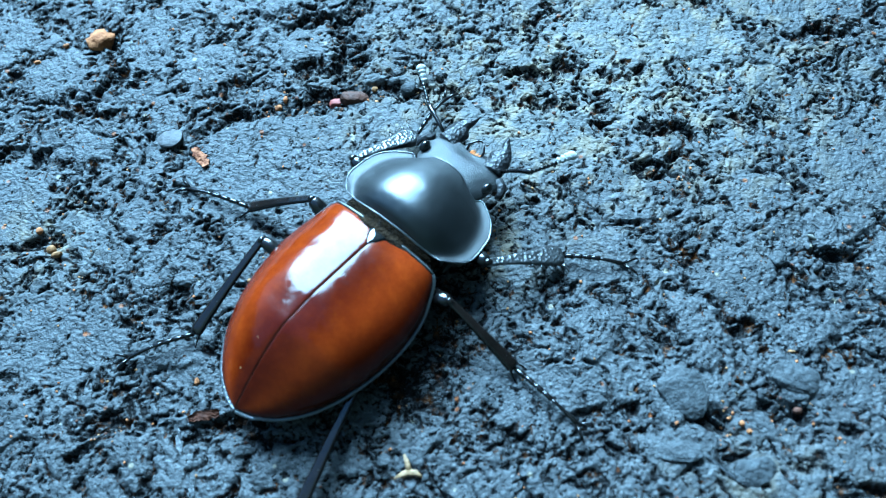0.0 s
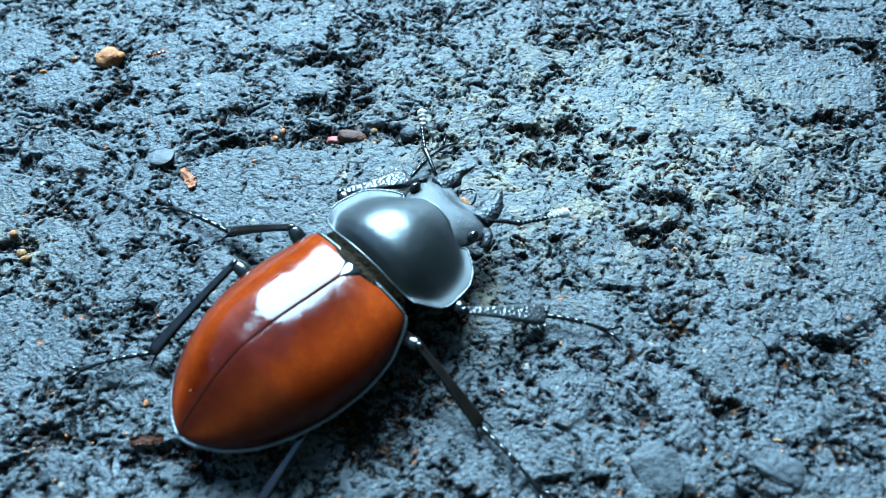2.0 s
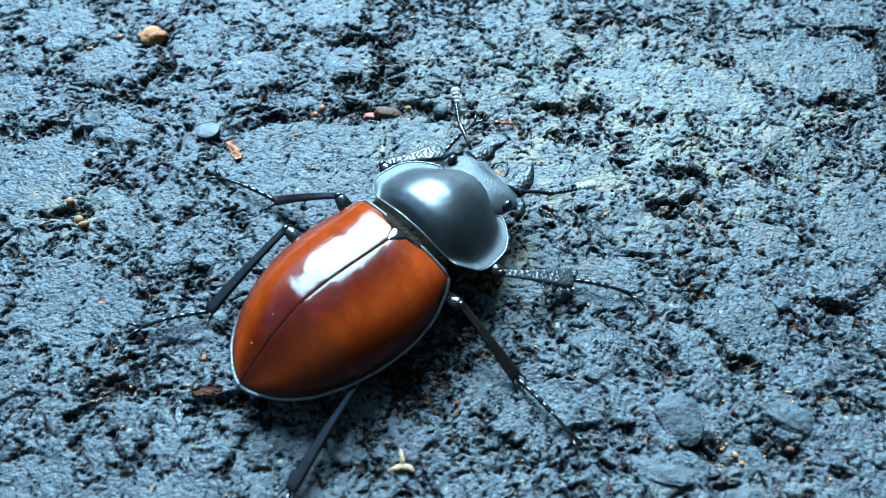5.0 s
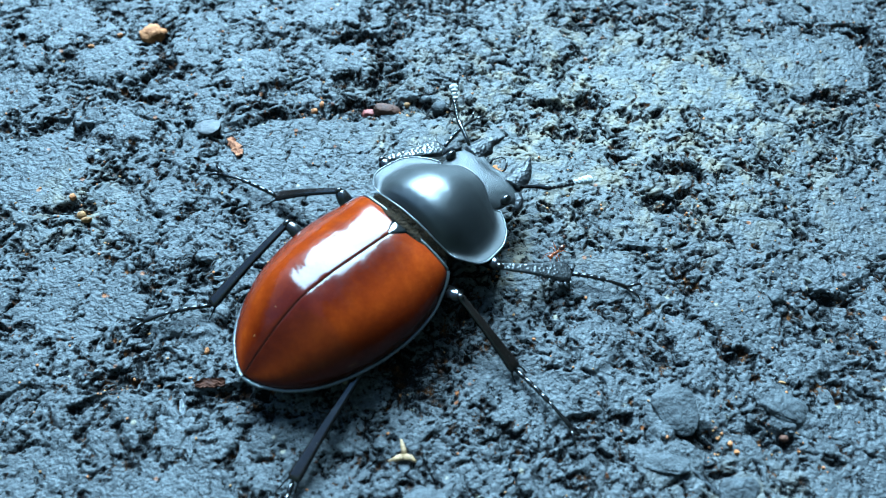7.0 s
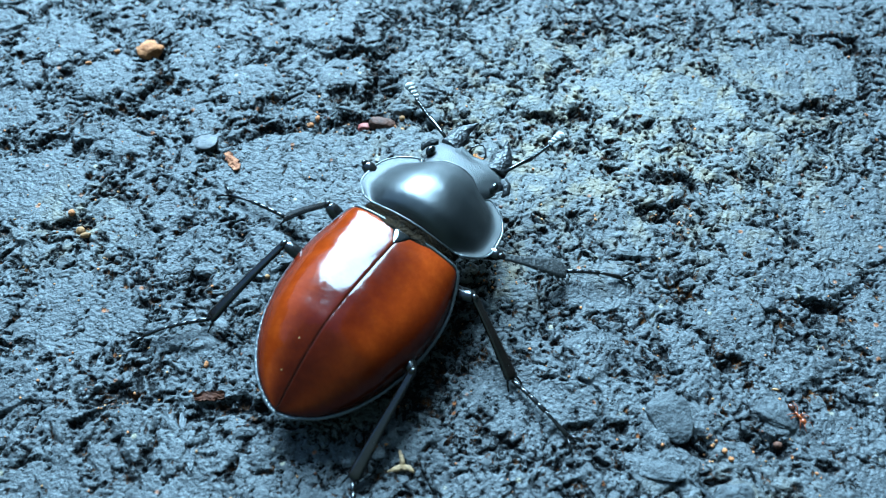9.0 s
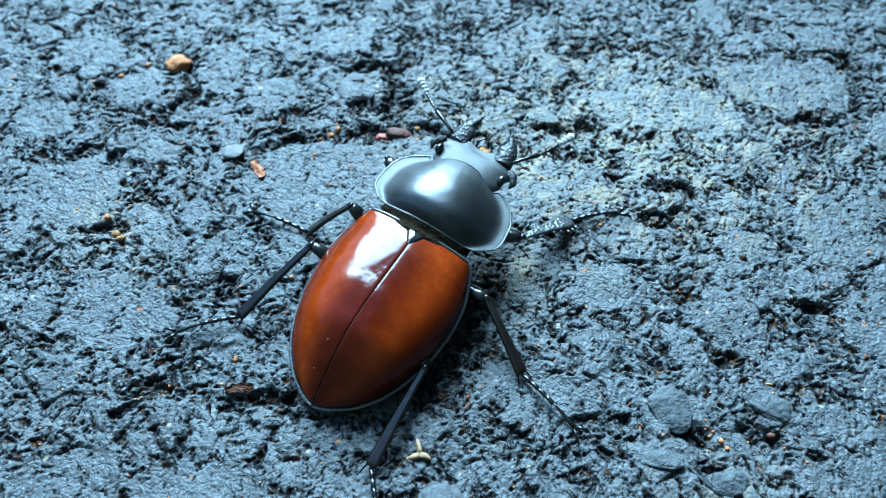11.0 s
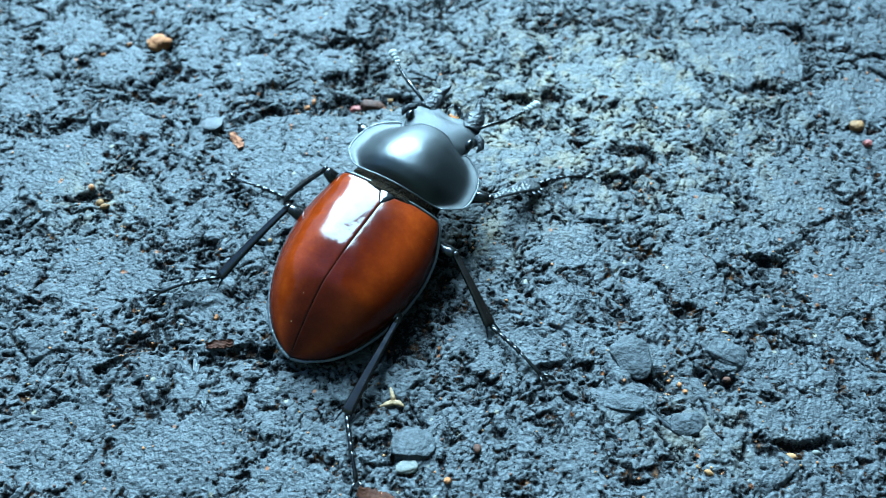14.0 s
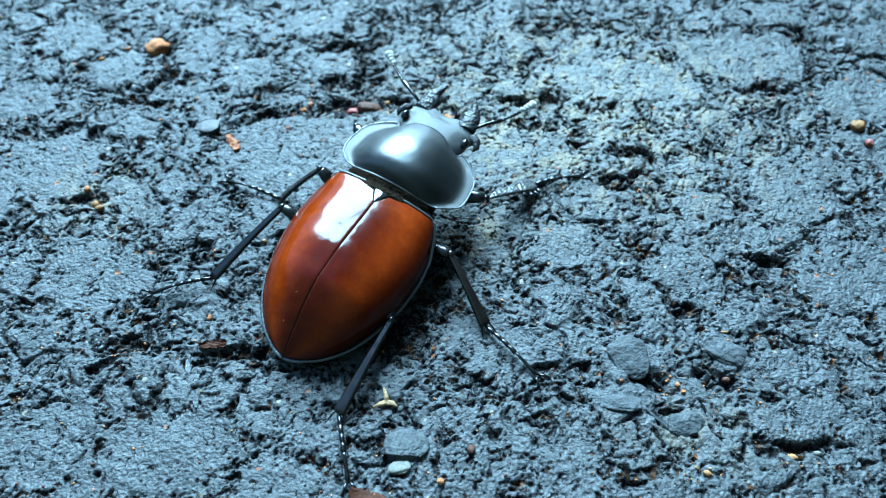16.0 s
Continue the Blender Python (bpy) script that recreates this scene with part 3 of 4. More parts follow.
pebble("pale_grit", -21.3, 40.2, (0.3, 0.28, 0.28), YELLOW, "tiny pale round grain on the asphalt", 24, category="grit", div=2)
pebble("brown_grit", 6.4, 14.0, (0.45, 0.55, 0.4), BROWN, "dark brown grain in the asphalt", 25, category="grit", div=2)
pebble("ochre_grit", 31.6, 12.7, (0.55, 0.35, 0.35), YELLOW, "ochre grain of grit on the asphalt", 26, -30, category="grit", div=2)
pebble("ochre_grit", 41.0, 15.2, (0.6, 0.5, 0.45), YELLOW, "ochre grain of grit beside a void", 28, category="grit", div=2)
pebble("pale_grit", 43.8, 15.8, (0.5, 0.35, 0.35), PALE, "pale grain of grit beside a void", 29, category="grit", div=2)
pebble("pale_stone_chip", 29.1, 62.2, (0.8, 0.85, 0.16), PALE, "square pale mineral chip set in asphalt", 30, 5, 0.3, 0.2, "stone chip", 2)
pebble("blue_grey_pebble", -4.0, 65.7, (1.0, 0.85, 0.7), GREY, "blue-grey pebble in a void of the asphalt", 31, 0, 0.3)
pebble("grey_pebble", -33.0, 59.6, (1.75, 1.35, 0.30), LILAC, "rounded lilac-grey pebble set in the asphalt", 32, 0, 0.5, 0.05)
pebble("angular_stone", 24.2, 26.2, (2.3, 2.7, 0.45), GREY, "angular blue-grey stone set in the asphalt", 34, 25, 0.47, 0.28)
pebble("angular_stone", 22.8, 20.4, (2.6, 1.2, 0.4), GREY, "long blunt grey stone set in the asphalt", 35, -6, 0.46, 0.28)
pebble("angular_stone", 35.6, 27.4, (2.4, 1.6, 0.45), GREY, "blunt grey stone beside a dark void", 36, -20, 0.42, 0.28)
pebble("angular_stone", 29.8, 18.2, (2.2, 1.4, 0.40), GREY, "small angular blue-grey stone set in the asphalt", 37, 10, 0.47, 0.28)
pebble("ochre_pebble", -66.5, 49.0, (1.5, 1.1, 0.8), YELLOW, "ochre pebble lying on the asphalt", 33)


def chip(name, x, y, length, width, thick, turn, mat, label, category, seed, bend=0.25):
    """A flat splinter with a ragged outline, split grain and a slight curl."""
    bm = bmesh.new()
    rng = random.Random(seed)
    n, cols = 15, 6
    rows = []
    wl, wr = width, width
    grain = [rng.uniform(0, 0.6) for _ in range(cols + 1)]
    for i in range(n):
        u = i / (n - 1)
        taper = 0.25 + 0.75 * math.sin(math.pi * (0.08 + 0.84 * u)) ** 0.7
        wl, wr = width * taper * rng.uniform(0.6, 1.1), width * taper * rng.uniform(0.6, 1.1)
        y0 = (u - 0.5) * length
        top, low = [], []
        for j in range(cols + 1):
            v = j / cols
            px = -wl + (wl + wr) * v
            zz = bend * (4 * (u - 0.5) ** 2) + 0.3 * thick * math.sin(6 * u + 3 * v + seed)
            top.append((px, y0 + rng.uniform(-0.05, 0.05) * length / n * 3, zz + thick * (0.6 + grain[j] + rng.uniform(-0.15, 0.15))))
            low.append((px, y0, zz))
        rows.append(top + list(reversed(low)))
    vs = grid_faces(bm, rows, wrap=True)
    bm.faces.new(vs[0])
    bm.faces.new(vs[-1])
    ob = part(name, bm, mat, None, smooth=False)
    a = radians(turn)
    zs = [ground_z(x - math.sin(a) * length * k, y + math.cos(a) * length * k) for k in (-0.4, -0.2, 0, 0.2, 0.4)]
    ob.matrix_world = pose(x * MM, y * MM, (sorted(zs)[3] - 0.05) * MM, 0, 0, turn)
    return tagged(ob, label, category)


chip("bark_chip", -28.9, 56.7, 3.2, 0.8, 0.3, 35, BARK, "flake of orange-brown bark on the asphalt", "bark", 3)
chip("twig_scrap", -24.8, 25.2, 3.2, 0.6, 0.35, 100, LEAF, "scrap of brown rotten twig in a void", "twig", 4, 0.1)
chip("dead_leaf", -4.3, 8.0, 4.0, 1.0, 0.15, 75, LEAF, "curled scrap of dark brown dead leaf", "leaf", 5, 0.5)
chip("grey_shard", -27.3, 22.8, 3.6, 0.4, 0.18, 18, SHARD, "thin grey translucent shard on the asphalt", "shard", 6, 0.05)
chip("grey_shard", -25.1, 18.1, 2.2, 0.3, 0.15, 15, SHARD, "thin grey translucent shard on the asphalt", "shard", 7, 0.05)
chip("silvery_fibre", 27.2, 18.4, 4.2, 0.22, 0.14, 50, SHARD, "silvery flat fibre on the asphalt", "fibre", 8, 0.1)


def make_straw():
    x, y = -3.3, 19.0
    bm = bmesh.new()
    tube(bm, [(-0.1, 0.0, 0.15), (-0.25, 0.8, 0.3), (-0.6, 1.7, 0.35)], [0.36, 0.28, 0.12], 7, 0.6)
    tube(bm, [(0.1, 0.1, 0.15), (-0.7, -0.25, 0.25), (-1.6, -0.6, 0.2)], [0.40, 0.34, 0.08], 7, 0.5)
    tube(bm, [(-0.3, 0.0, 0.2), (0.6, -0.1, 0.3), (1.2, -0.5, 0.15)], [0.38, 0.32, 0.10], 7, 0.5)
    ob = part("straw_scrap", bm, STRAW, None)
    ob.matrix_world = pose(x * MM, y * MM, (ground_z(x, y) + 0.05) * MM)
    return tagged(ob, "forked scrap of pale straw on the asphalt", "straw")


make_straw()


def make_loose_grit():
    """Countless tiny grains of rusty, tan and pale grit lodged in the hollows."""
    rng = random.Random(11)
    for label, mat, count, lo, hi in (("fine rusty grains lodged in the asphalt", ORANGE, 230, 0.07, 0.2), ("fine pale yellow grains lodged in the asphalt", YELLOW, 260, 0.06, 0.17), ("fine dark brown grains lodged in the asphalt", BROWN, 160, 0.09, 0.26)):
        bm = bmesh.new()
        spots = [(rng.uniform(-70, 66), rng.uniform(6, 92)) for _ in range(count)]
        for cx, cy in ((28, 23), (34, 24), (41, 16), (-9, 65), (-20, 63.5), (-46, 46), (31, 13), (-34, 24), (6, 42), (27, 51)):
            spots += [(cx + rng.gauss(0, 1.6), cy + rng.gauss(0, 1.1)) for _ in range(count // 45)]
        hs = relief(np.array([q[0] for q in spots]), np.array([q[1] for q in spots]))[0]
        for (x, y), z in zip(spots, hs):
            r = rng.uniform(lo, hi)
            blob(bm, (x, y, z + 0.25 * r), (r * rng.uniform(0.8, 1.5), r, r * 0.8), rng.random() * 9, 0.3, 1, Matrix.Rotation(rng.uniform(0, 6.3), 3, "Z"))
        ob = part("loose_grit", bm, mat, None)
        tagged(ob, label, "grit", kind="stuff")


make_loose_grit()

# ---- the beetle ----
# pose of its body over time: seconds, place of the point between the wing cases (mm), heading, pitch and roll
BODY = [
    (0.0, -7.09, 40.16, 9.26, -40.4, 0.0, 1.3),
    (8.2, -7.09, 40.16, 9.26, -40.4, 0.0, 1.3),
    (8.5, -6.36, 39.93, 9.79, -34.7, 2.3, 9.2),
    (9.0, -5.99, 39.59, 10.78, -29.3, 2.3, 6.0),
    (9.9, -6.49, 40.05, 10.32, -27.5, 9.4, 5.4),
    (16.0, -6.49, 40.05, 10.32, -27.5, 9.4, 5.4),
]
STEPS = [0.0, 8.1] + [round(8.2 + 0.1 * i, 1) for i in range(19)] + [10.2, 16.0]


def glide(rows, t):
    """Values at t on a smooth path through rows of (seconds, values...)."""
    ts = [r[0] for r in rows]
    return [float(curve1(ts, [r[k] for r in rows], t)) for k in range(1, len(rows[0]))]


def body_pose(t):
    """Pose of the beetle in metres at t."""
    x, y, z, yaw, pitch, roll = glide(BODY, t)
    return Matrix.Translation((x * MM, y * MM, z * MM)) @ pose(0, 0, 0, 0, 0, yaw) @ pose(0, 0, 0, pitch) @ pose(0, 0, 0, 0, roll, 0)


def half_width(y):
    return curve1([-20.3, -20.0, -19.3, -18.0, -15.3, -12.0, -8.0, -5.0, -2.3, 1.0, 2.0, 2.4],
                  [0.02, 1.1, 2.6, 4.3, 6.35, 7.75, 8.65, 8.85, 8.6, 7.55, 7.0, 6.4], y)


def seam_height(y):
    return curve1([-20.3, -19.3, -17.0, -14.0, -11.0, -8.0, -5.0, -2.0, 0.0, 1.5, 2.4],
                  [-5.2, -4.3, -2.5, -0.6, 0.46, 0.45, 0.05, -0.45, -0.82, -1.14, -1.55], y)


def rim_height(y):
    return curve1([-20.3, -16, -8, -2, 1.0, 2.4], [-5.5, -5.6, -5.5, -5.1, -4.0, -3.0], y)


def make_elytron(side, parent):
    """One wing case: a domed shell with thickness, its seam edge and its outer rim."""
    bm = bmesh.new()
    lay = bm.verts.layers.float.new("edge")
    hue = bm.verts.layers.float.new("lit_tone")
    nu, nv = 64, 30
    us = [0.5 - 0.5 * math.cos(math.pi * i / (nu - 1)) for i in range(nu)]
    outer, inner, edge = [], [], []
    for u in us:
        y = 2.35 + (-20.3 - 2.35) * u
        w, zc, zm = float(half_width(y)), float(seam_height(y)), float(rim_height(y))
        row, low, ed = [], [], []
        for j in range(nv):
            a = math.pi / 2 * (j / (nv - 1)) ** 1.45
            x = 0.015 + (w - 0.015) * math.sin(a)
            z = zm + (zc - zm) * math.cos(a) ** 0.98
            if j < 3:
                z -= (0.07, 0.015, 0.0)[j]
            row.append((side * x, y, z))
            low.append((side * max(0.03, x * 0.965 - 0.05), y, z - 0.28))
            seam = math.exp(-((x - 0.015) / 0.09) ** 2)
            outer_rim = math.exp(-((w - x) / 0.30) ** 2) * 0.8 if w > 1 else 0.8
            base = 0.6 * math.exp(-((2.35 - y) / 0.25) ** 2)
            ed.append(min(1.0, max(seam, outer_rim, base)))
        outer.append(row)
        inner.append(low)
        edge.append(ed)
    a = grid_faces(bm, outer)
    b = grid_faces(bm, inner)
    for vs in (a, b):
        for r, e in zip(vs, edge):
            for v, k in zip(r, e):
                v[lay] = k
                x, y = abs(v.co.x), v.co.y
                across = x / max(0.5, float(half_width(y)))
                # painted glow: amber outer band and base, darker red by the seam
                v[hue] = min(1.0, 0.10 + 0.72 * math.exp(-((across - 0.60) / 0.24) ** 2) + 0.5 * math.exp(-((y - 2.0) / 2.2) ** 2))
    for i in range(nu - 1):
        bm.faces.new((a[i][0], a[i + 1][0], b[i + 1][0], b[i][0]))
        bm.faces.new((a[i][-1], a[i + 1][-1], b[i + 1][-1], b[i][-1]))
    for j in range(nv - 1):
        bm.faces.new((a[0][j], a[0][j + 1], b[0][j + 1], b[0][j]))
        bm.faces.new((a[-1][j], a[-1][j + 1], b[-1][j + 1], b[-1][j]))
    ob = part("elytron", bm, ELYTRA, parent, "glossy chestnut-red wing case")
    # beaded rim along the outer margin
    bm = bmesh.new()
    path, rad = [], []
    n = 150
    for i in range(n):
        u = 0.5 - 0.5 * math.cos(math.pi * (0.04 + 0.96 * i / (n - 1)))
        y = 2.35 + (-20.3 - 2.35) * u
        path.append((side * (float(half_width(y)) + 0.10), y - (0.12 if u > 0.97 else 0), float(rim_height(y)) + 0.02))
        rad.append(0.21 + 0.03 * math.sin(i * 1.9))
    tube(bm, path, rad, 8, 0.6)
    part("margin", bm, RIM, ob, "polished dark raised margin")
    # polished edge along the base
    bm = bmesh.new()
    path = []
    for i in range(16):
        a = math.pi / 2 * (0.12 + 0.86 * i / 15)
        w, zc, zm = float(half_width(2.25)), float(seam_height(2.25)), float(rim_height(2.25))
        path.append((side * w * math.sin(a), 2.33, zm + (zc - zm) * math.cos(a) ** 0.98 + 0.03))
    tube(bm, path, [0.15] * 16, 7)
    part("base_edge", bm, RIM, ob, "polished dark edge at the base")
    return ob


def shield_width(u):
    return curve1([0, 0.10, 0.22, 0.34, 0.62, 0.80, 0.92, 1.0], [6.5, 7.5, 8.35, 8.6, 8.35, 7.55, 6.4, 5.2], u)


def make_pronotum(parent):
    bm = bmesh.new()
    lay = bm.verts.layers.float.new("margin")
    nu, nv = 40, 56
    top, low, rim = [], [], []
    for i in range(nu):
        u = i / (nu - 1)
        w = float(shield_width(u))
        zc = float(curve1([0, 0.10, 0.26, 0.50, 0.78, 1.0], [-1.0, -0.05, 0.40, 0.15, -1.0, -2.25], u))
        zm = float(curve1([0, 0.25, 0.6, 1.0], [-2.7, -4.0, -4.5, -4.9], u))
        row, under = [], []
        for j in range(nv):
            v = -1 + 2 * j / (nv - 1)
            v = math.copysign(abs(v) ** 0.9, v)
            x = w * v
            front = curve1([0, 0.35, 0.62, 0.80, 0.93, 1.0], [13.1, 12.9, 12.3, 12.1, 12.6, 12.5], abs(v))
            rear = curve1([0, 0.5, 1.0], [3.4, 3.45, 3.8], abs(v))
            y = float(rear + (front - rear) * u)
            d = 1 - (abs(v) / 0.85) ** 2.2
            dome = 0.5 * (d + math.sqrt(d * d + 0.06)) / 1.0146
            flange = 0.15 * math.exp(-((1 - abs(v)) / 0.10) ** 2) + 0.15 * math.exp(-((1 - u) / 0.10) ** 2) * abs(v) ** 1.5
            z = zm + (zc - zm) * dome + flange
            row.append((x, y, z))
            under.append((x * 0.985, y, min(z - 0.3, zm - 0.05 - 1.6 * dome)))
        top.append(row)
        low.append(under)
    a, b = grid_faces(bm, top), grid_faces(bm, low)
    edge = [(a[i][0], b[i][0]) for i in range(nu)] + [(a[-1][j], b[-1][j]) for j in range(1, nv)]
    edge += [(a[i][-1], b[i][-1]) for i in range(nu - 2, -1, -1)] + [(a[0][j], b[0][j]) for j in range(nv - 2, 0, -1)]
    for (p, q), (r, s) in zip(edge, edge[1:] + edge[:1]):
        bm.faces.new((p, r, s, q))
    loop = [e[0].co.copy() for e in edge]
    for i in range(nu):
        for j in range(nv):
            u, v = i / (nu - 1), abs(-1 + 2 * j / (nv - 1))
            a[i][j][lay] = max(float(smooth01(0.45, 0.95, v)), float(smooth01(0.62, 1.0, u)), 0.6 * float(smooth01(0.12, 0.0, u)))
    ob = part("pronotum", bm, PRONOTUM, parent, "satin black domed neck shield")
    bm = bmesh.new()
    loop = loop + loop[:1]
    tube(bm, loop, [0.10] * len(loop), 6)
    part("rim", bm, RIM, ob, "polished dark raised rim")
    return ob


def make_head(parent):
    bm = bmesh.new()
    ys = [11.4, 12.3, 13.2, 14.0, 14.7, 15.3, 15.9, 16.4, 16.9, 17.4]
    wd = [3.9, 4.3, 4.7, 4.75, 5.0, 5.45, 5.4, 4.9, 4.3, 3.8]
    nv = 35
    n_rows = 30
    top, low = [], []
    for i in range(n_rows):
        u = i / (n_rows - 1)
        y0 = 11.4 + 6.0 * u
        w = float(curve1(ys, wd, y0))
        row, under = [], []
        for j in range(nv):
            v = -1 + 2 * j / (nv - 1)
            notch = 0.75 * math.exp(-(v / 0.55) ** 2) * smooth01(0.6, 1.0, u)
            corner = 0.35 * abs(v) ** 4 * smooth01(0.7, 1.0, u)
            y = y0 - float(notch) - float(corner)
            zc = -2.9 - 0.9 * u - 0.5 * u * u
            hollow = 0.35 * math.exp(-(v / 0.45) ** 2) * smooth01(0.45, 0.95, u)
            z = zc - 1.5 * abs(v) ** 2.6 - float(hollow)
            row.append((w * v, y, z))
            under.append((w * v * 0.93, y - 0.1, z - 0.4 - 2.2 * (1 - abs(v) ** 3) * (1 - 0.55 * u)))
        top.append(row)
        low.append(under)
    a, b = grid_faces(bm, top), grid_faces(bm, low)
    edge = [(a[i][0], b[i][0]) for i in range(n_rows)] + [(a[-1][j], b[-1][j]) for j in range(1, nv)]
    edge += [(a[i][-1], b[i][-1]) for i in range(n_rows - 2, -1, -1)] + [(a[0][j], b[0][j]) for j in range(nv - 2, 0, -1)]
    for (p, q), (r, s) in zip(edge, edge[1:] + edge[:1]):
        bm.faces.new((p, r, s, q))
    ob = part("head", bm, HEAD, parent, "finely granular black head")
    for side in (-1, 1):
        bm = bmesh.new()
        blob(bm, (side * 4.4, 14.0, -4.1), (0.52, 0.75, 0.62), 0, 0.0, 3)
        part("eye", bm, EYE, ob, "shiny black eye")
        bm = bmesh.new()
        tube(bm, [(side * 4.5, 15.9, -4.7), (side * 5.3, 15.4, -4.75), (side * 5.75, 14.6, -4.85), (side * 5.55, 13.9, -4.9)], [0.5, 0.55, 0.42, 0.12], 8, 0.6)
        part("eye_ridge", bm, JAW, ob, "pitted ridge over the eye")
    bm = bmesh.new()
    rng = random.Random(5)
    for i in range(40):
        x, y = rng.uniform(-0.2, 0.9), rng.uniform(16.2, 16.6)
        tube(bm, [(x, y, -5.0), (x * 1.1, y + 0.45, -4.8), (x * 1.15, y + rng.uniform(0.6, 0.95), -4.95)], [0.035, 0.03, 0.008], 4)
    blob(bm, (0.35, 16.4, -5.3), (0.6, 0.35, 0.3), 3, 0.2, 2)
    part("mouth_brush", bm, BRUSH, ob, "tuft of short orange bristles")
    for side in (-1, 1):
        bm = bmesh.new()
        tube(bm, [(side * 0.9, 17.0, -5.3), (side * 1.0, 17.7, -5.0), (side * 0.5, 18.4, -4.8), (side * 0.0, 18.7, -4.9)], [0.16, 0.14, 0.12, 0.06], 7)
        part("palp", bm, GLOSS, ob, "thin glossy feeler beside the mouth")
    return ob


def make_mandible(side, parent):
    bm = bmesh.new()
    rows = []
    spine = [(3.0, 16.2, 1.45, 0.8), (3.05, 17.0, 1.35, 0.8), (3.1, 17.9, 1.2, 0.72), (3.0, 18.7, 1.0, 0.62), (2.75, 19.5, 0.7, 0.5), (2.4, 20.2, 0.38, 0.34), (2.1, 20.8, 0.08, 0.1)]
    ss = [i / 20 for i in range(21)]
    k = [i / 6 for i in range(7)]
    for s in ss:
        cx, cy, w, h = (float(curve1(k, [q[c] for q in spine], s)) for c in range(4))
        row = []
        for a in range(16):
            ang = 2 * math.pi * a / 16
            dx = w * math.cos(ang)
            if dx < 0:
                dx *= 1 + 0.35 * math.exp(-((s - 0.42) / 0.10) ** 2) - 0.18 * math.exp(-((s - 0.62) / 0.1) ** 2)
            row.append((side * (cx + dx), cy + 0.25 * math.cos(ang) * (1 - s), -5.0 + h * math.sin(ang) + 0.5 * s * s))
        rows.append(row)
    vs = grid_faces(bm, rows, wrap=True)
    bm.faces.new(vs[0])
    bm.faces.new(vs[-1])
    return part("mandible", bm, JAW, parent, "short pitted black toothed jaw")


def make_antenna(side, parent):
    """Two jointed pieces: the stalk, and the whip with its felted club."""
    bm = bmesh.new()
    tube(bm, [(0, 0, 0), (0, 1.2, 0.12), (0, 2.6, 0.15), (0, 3.8, 0.05), (0, 4.3, 0)], [0.20, 0.22, 0.25, 0.34, 0.22], 9)
    stalk = part("antenna_stalk", bm, GLOSS, parent, "thin shiny black feeler stalk")
    bm = bmesh.new()
    for i in range(6):
        y = 0.1 + 0.58 * i
        tube(bm, [(0, y, 0), (0, y + 0.12, 0), (0, y + 0.42, 0), (0, y + 0.56, 0)], [0.14, 0.19, 0.22 + 0.008 * i, 0.15], 8)
    whip = part("antenna_whip", bm, GLOSS, parent, "beaded shiny black feeler")
    bm = bmesh.new()
    for i, w in enumerate((0.36, 0.44, 0.52, 0.62)):
        y = 3.75 + 0.68 * i
        blob(bm, (side * -0.20, y + 0.2, 0.05), (w, 0.30 if i < 3 else 0.52, 0.8 * w), i, 0.12, 2)
    tube(bm, [(0, 3.5, 0), (0, 6.0, 0)], [0.15, 0.14], 7)
    part("club", bm, CLUB, whip, "pale grey felted club")
    return stalk, whip


def make_femur(name, length, r, parent):
    bm = bmesh.new()
    s = [0, 0.12, 0.35, 0.6, 0.85, 0.96, 1.0]
    tube(bm, [(0, length * k, 0.12 * math.sin(math.pi * k)) for k in s], [r * q for q in (0.6, 0.85, 1.0, 1.0, 0.85, 0.7, 0.35)], 12, 0.8)
    return part(name, bm, GLOSS, parent, "stout glossy black thigh")


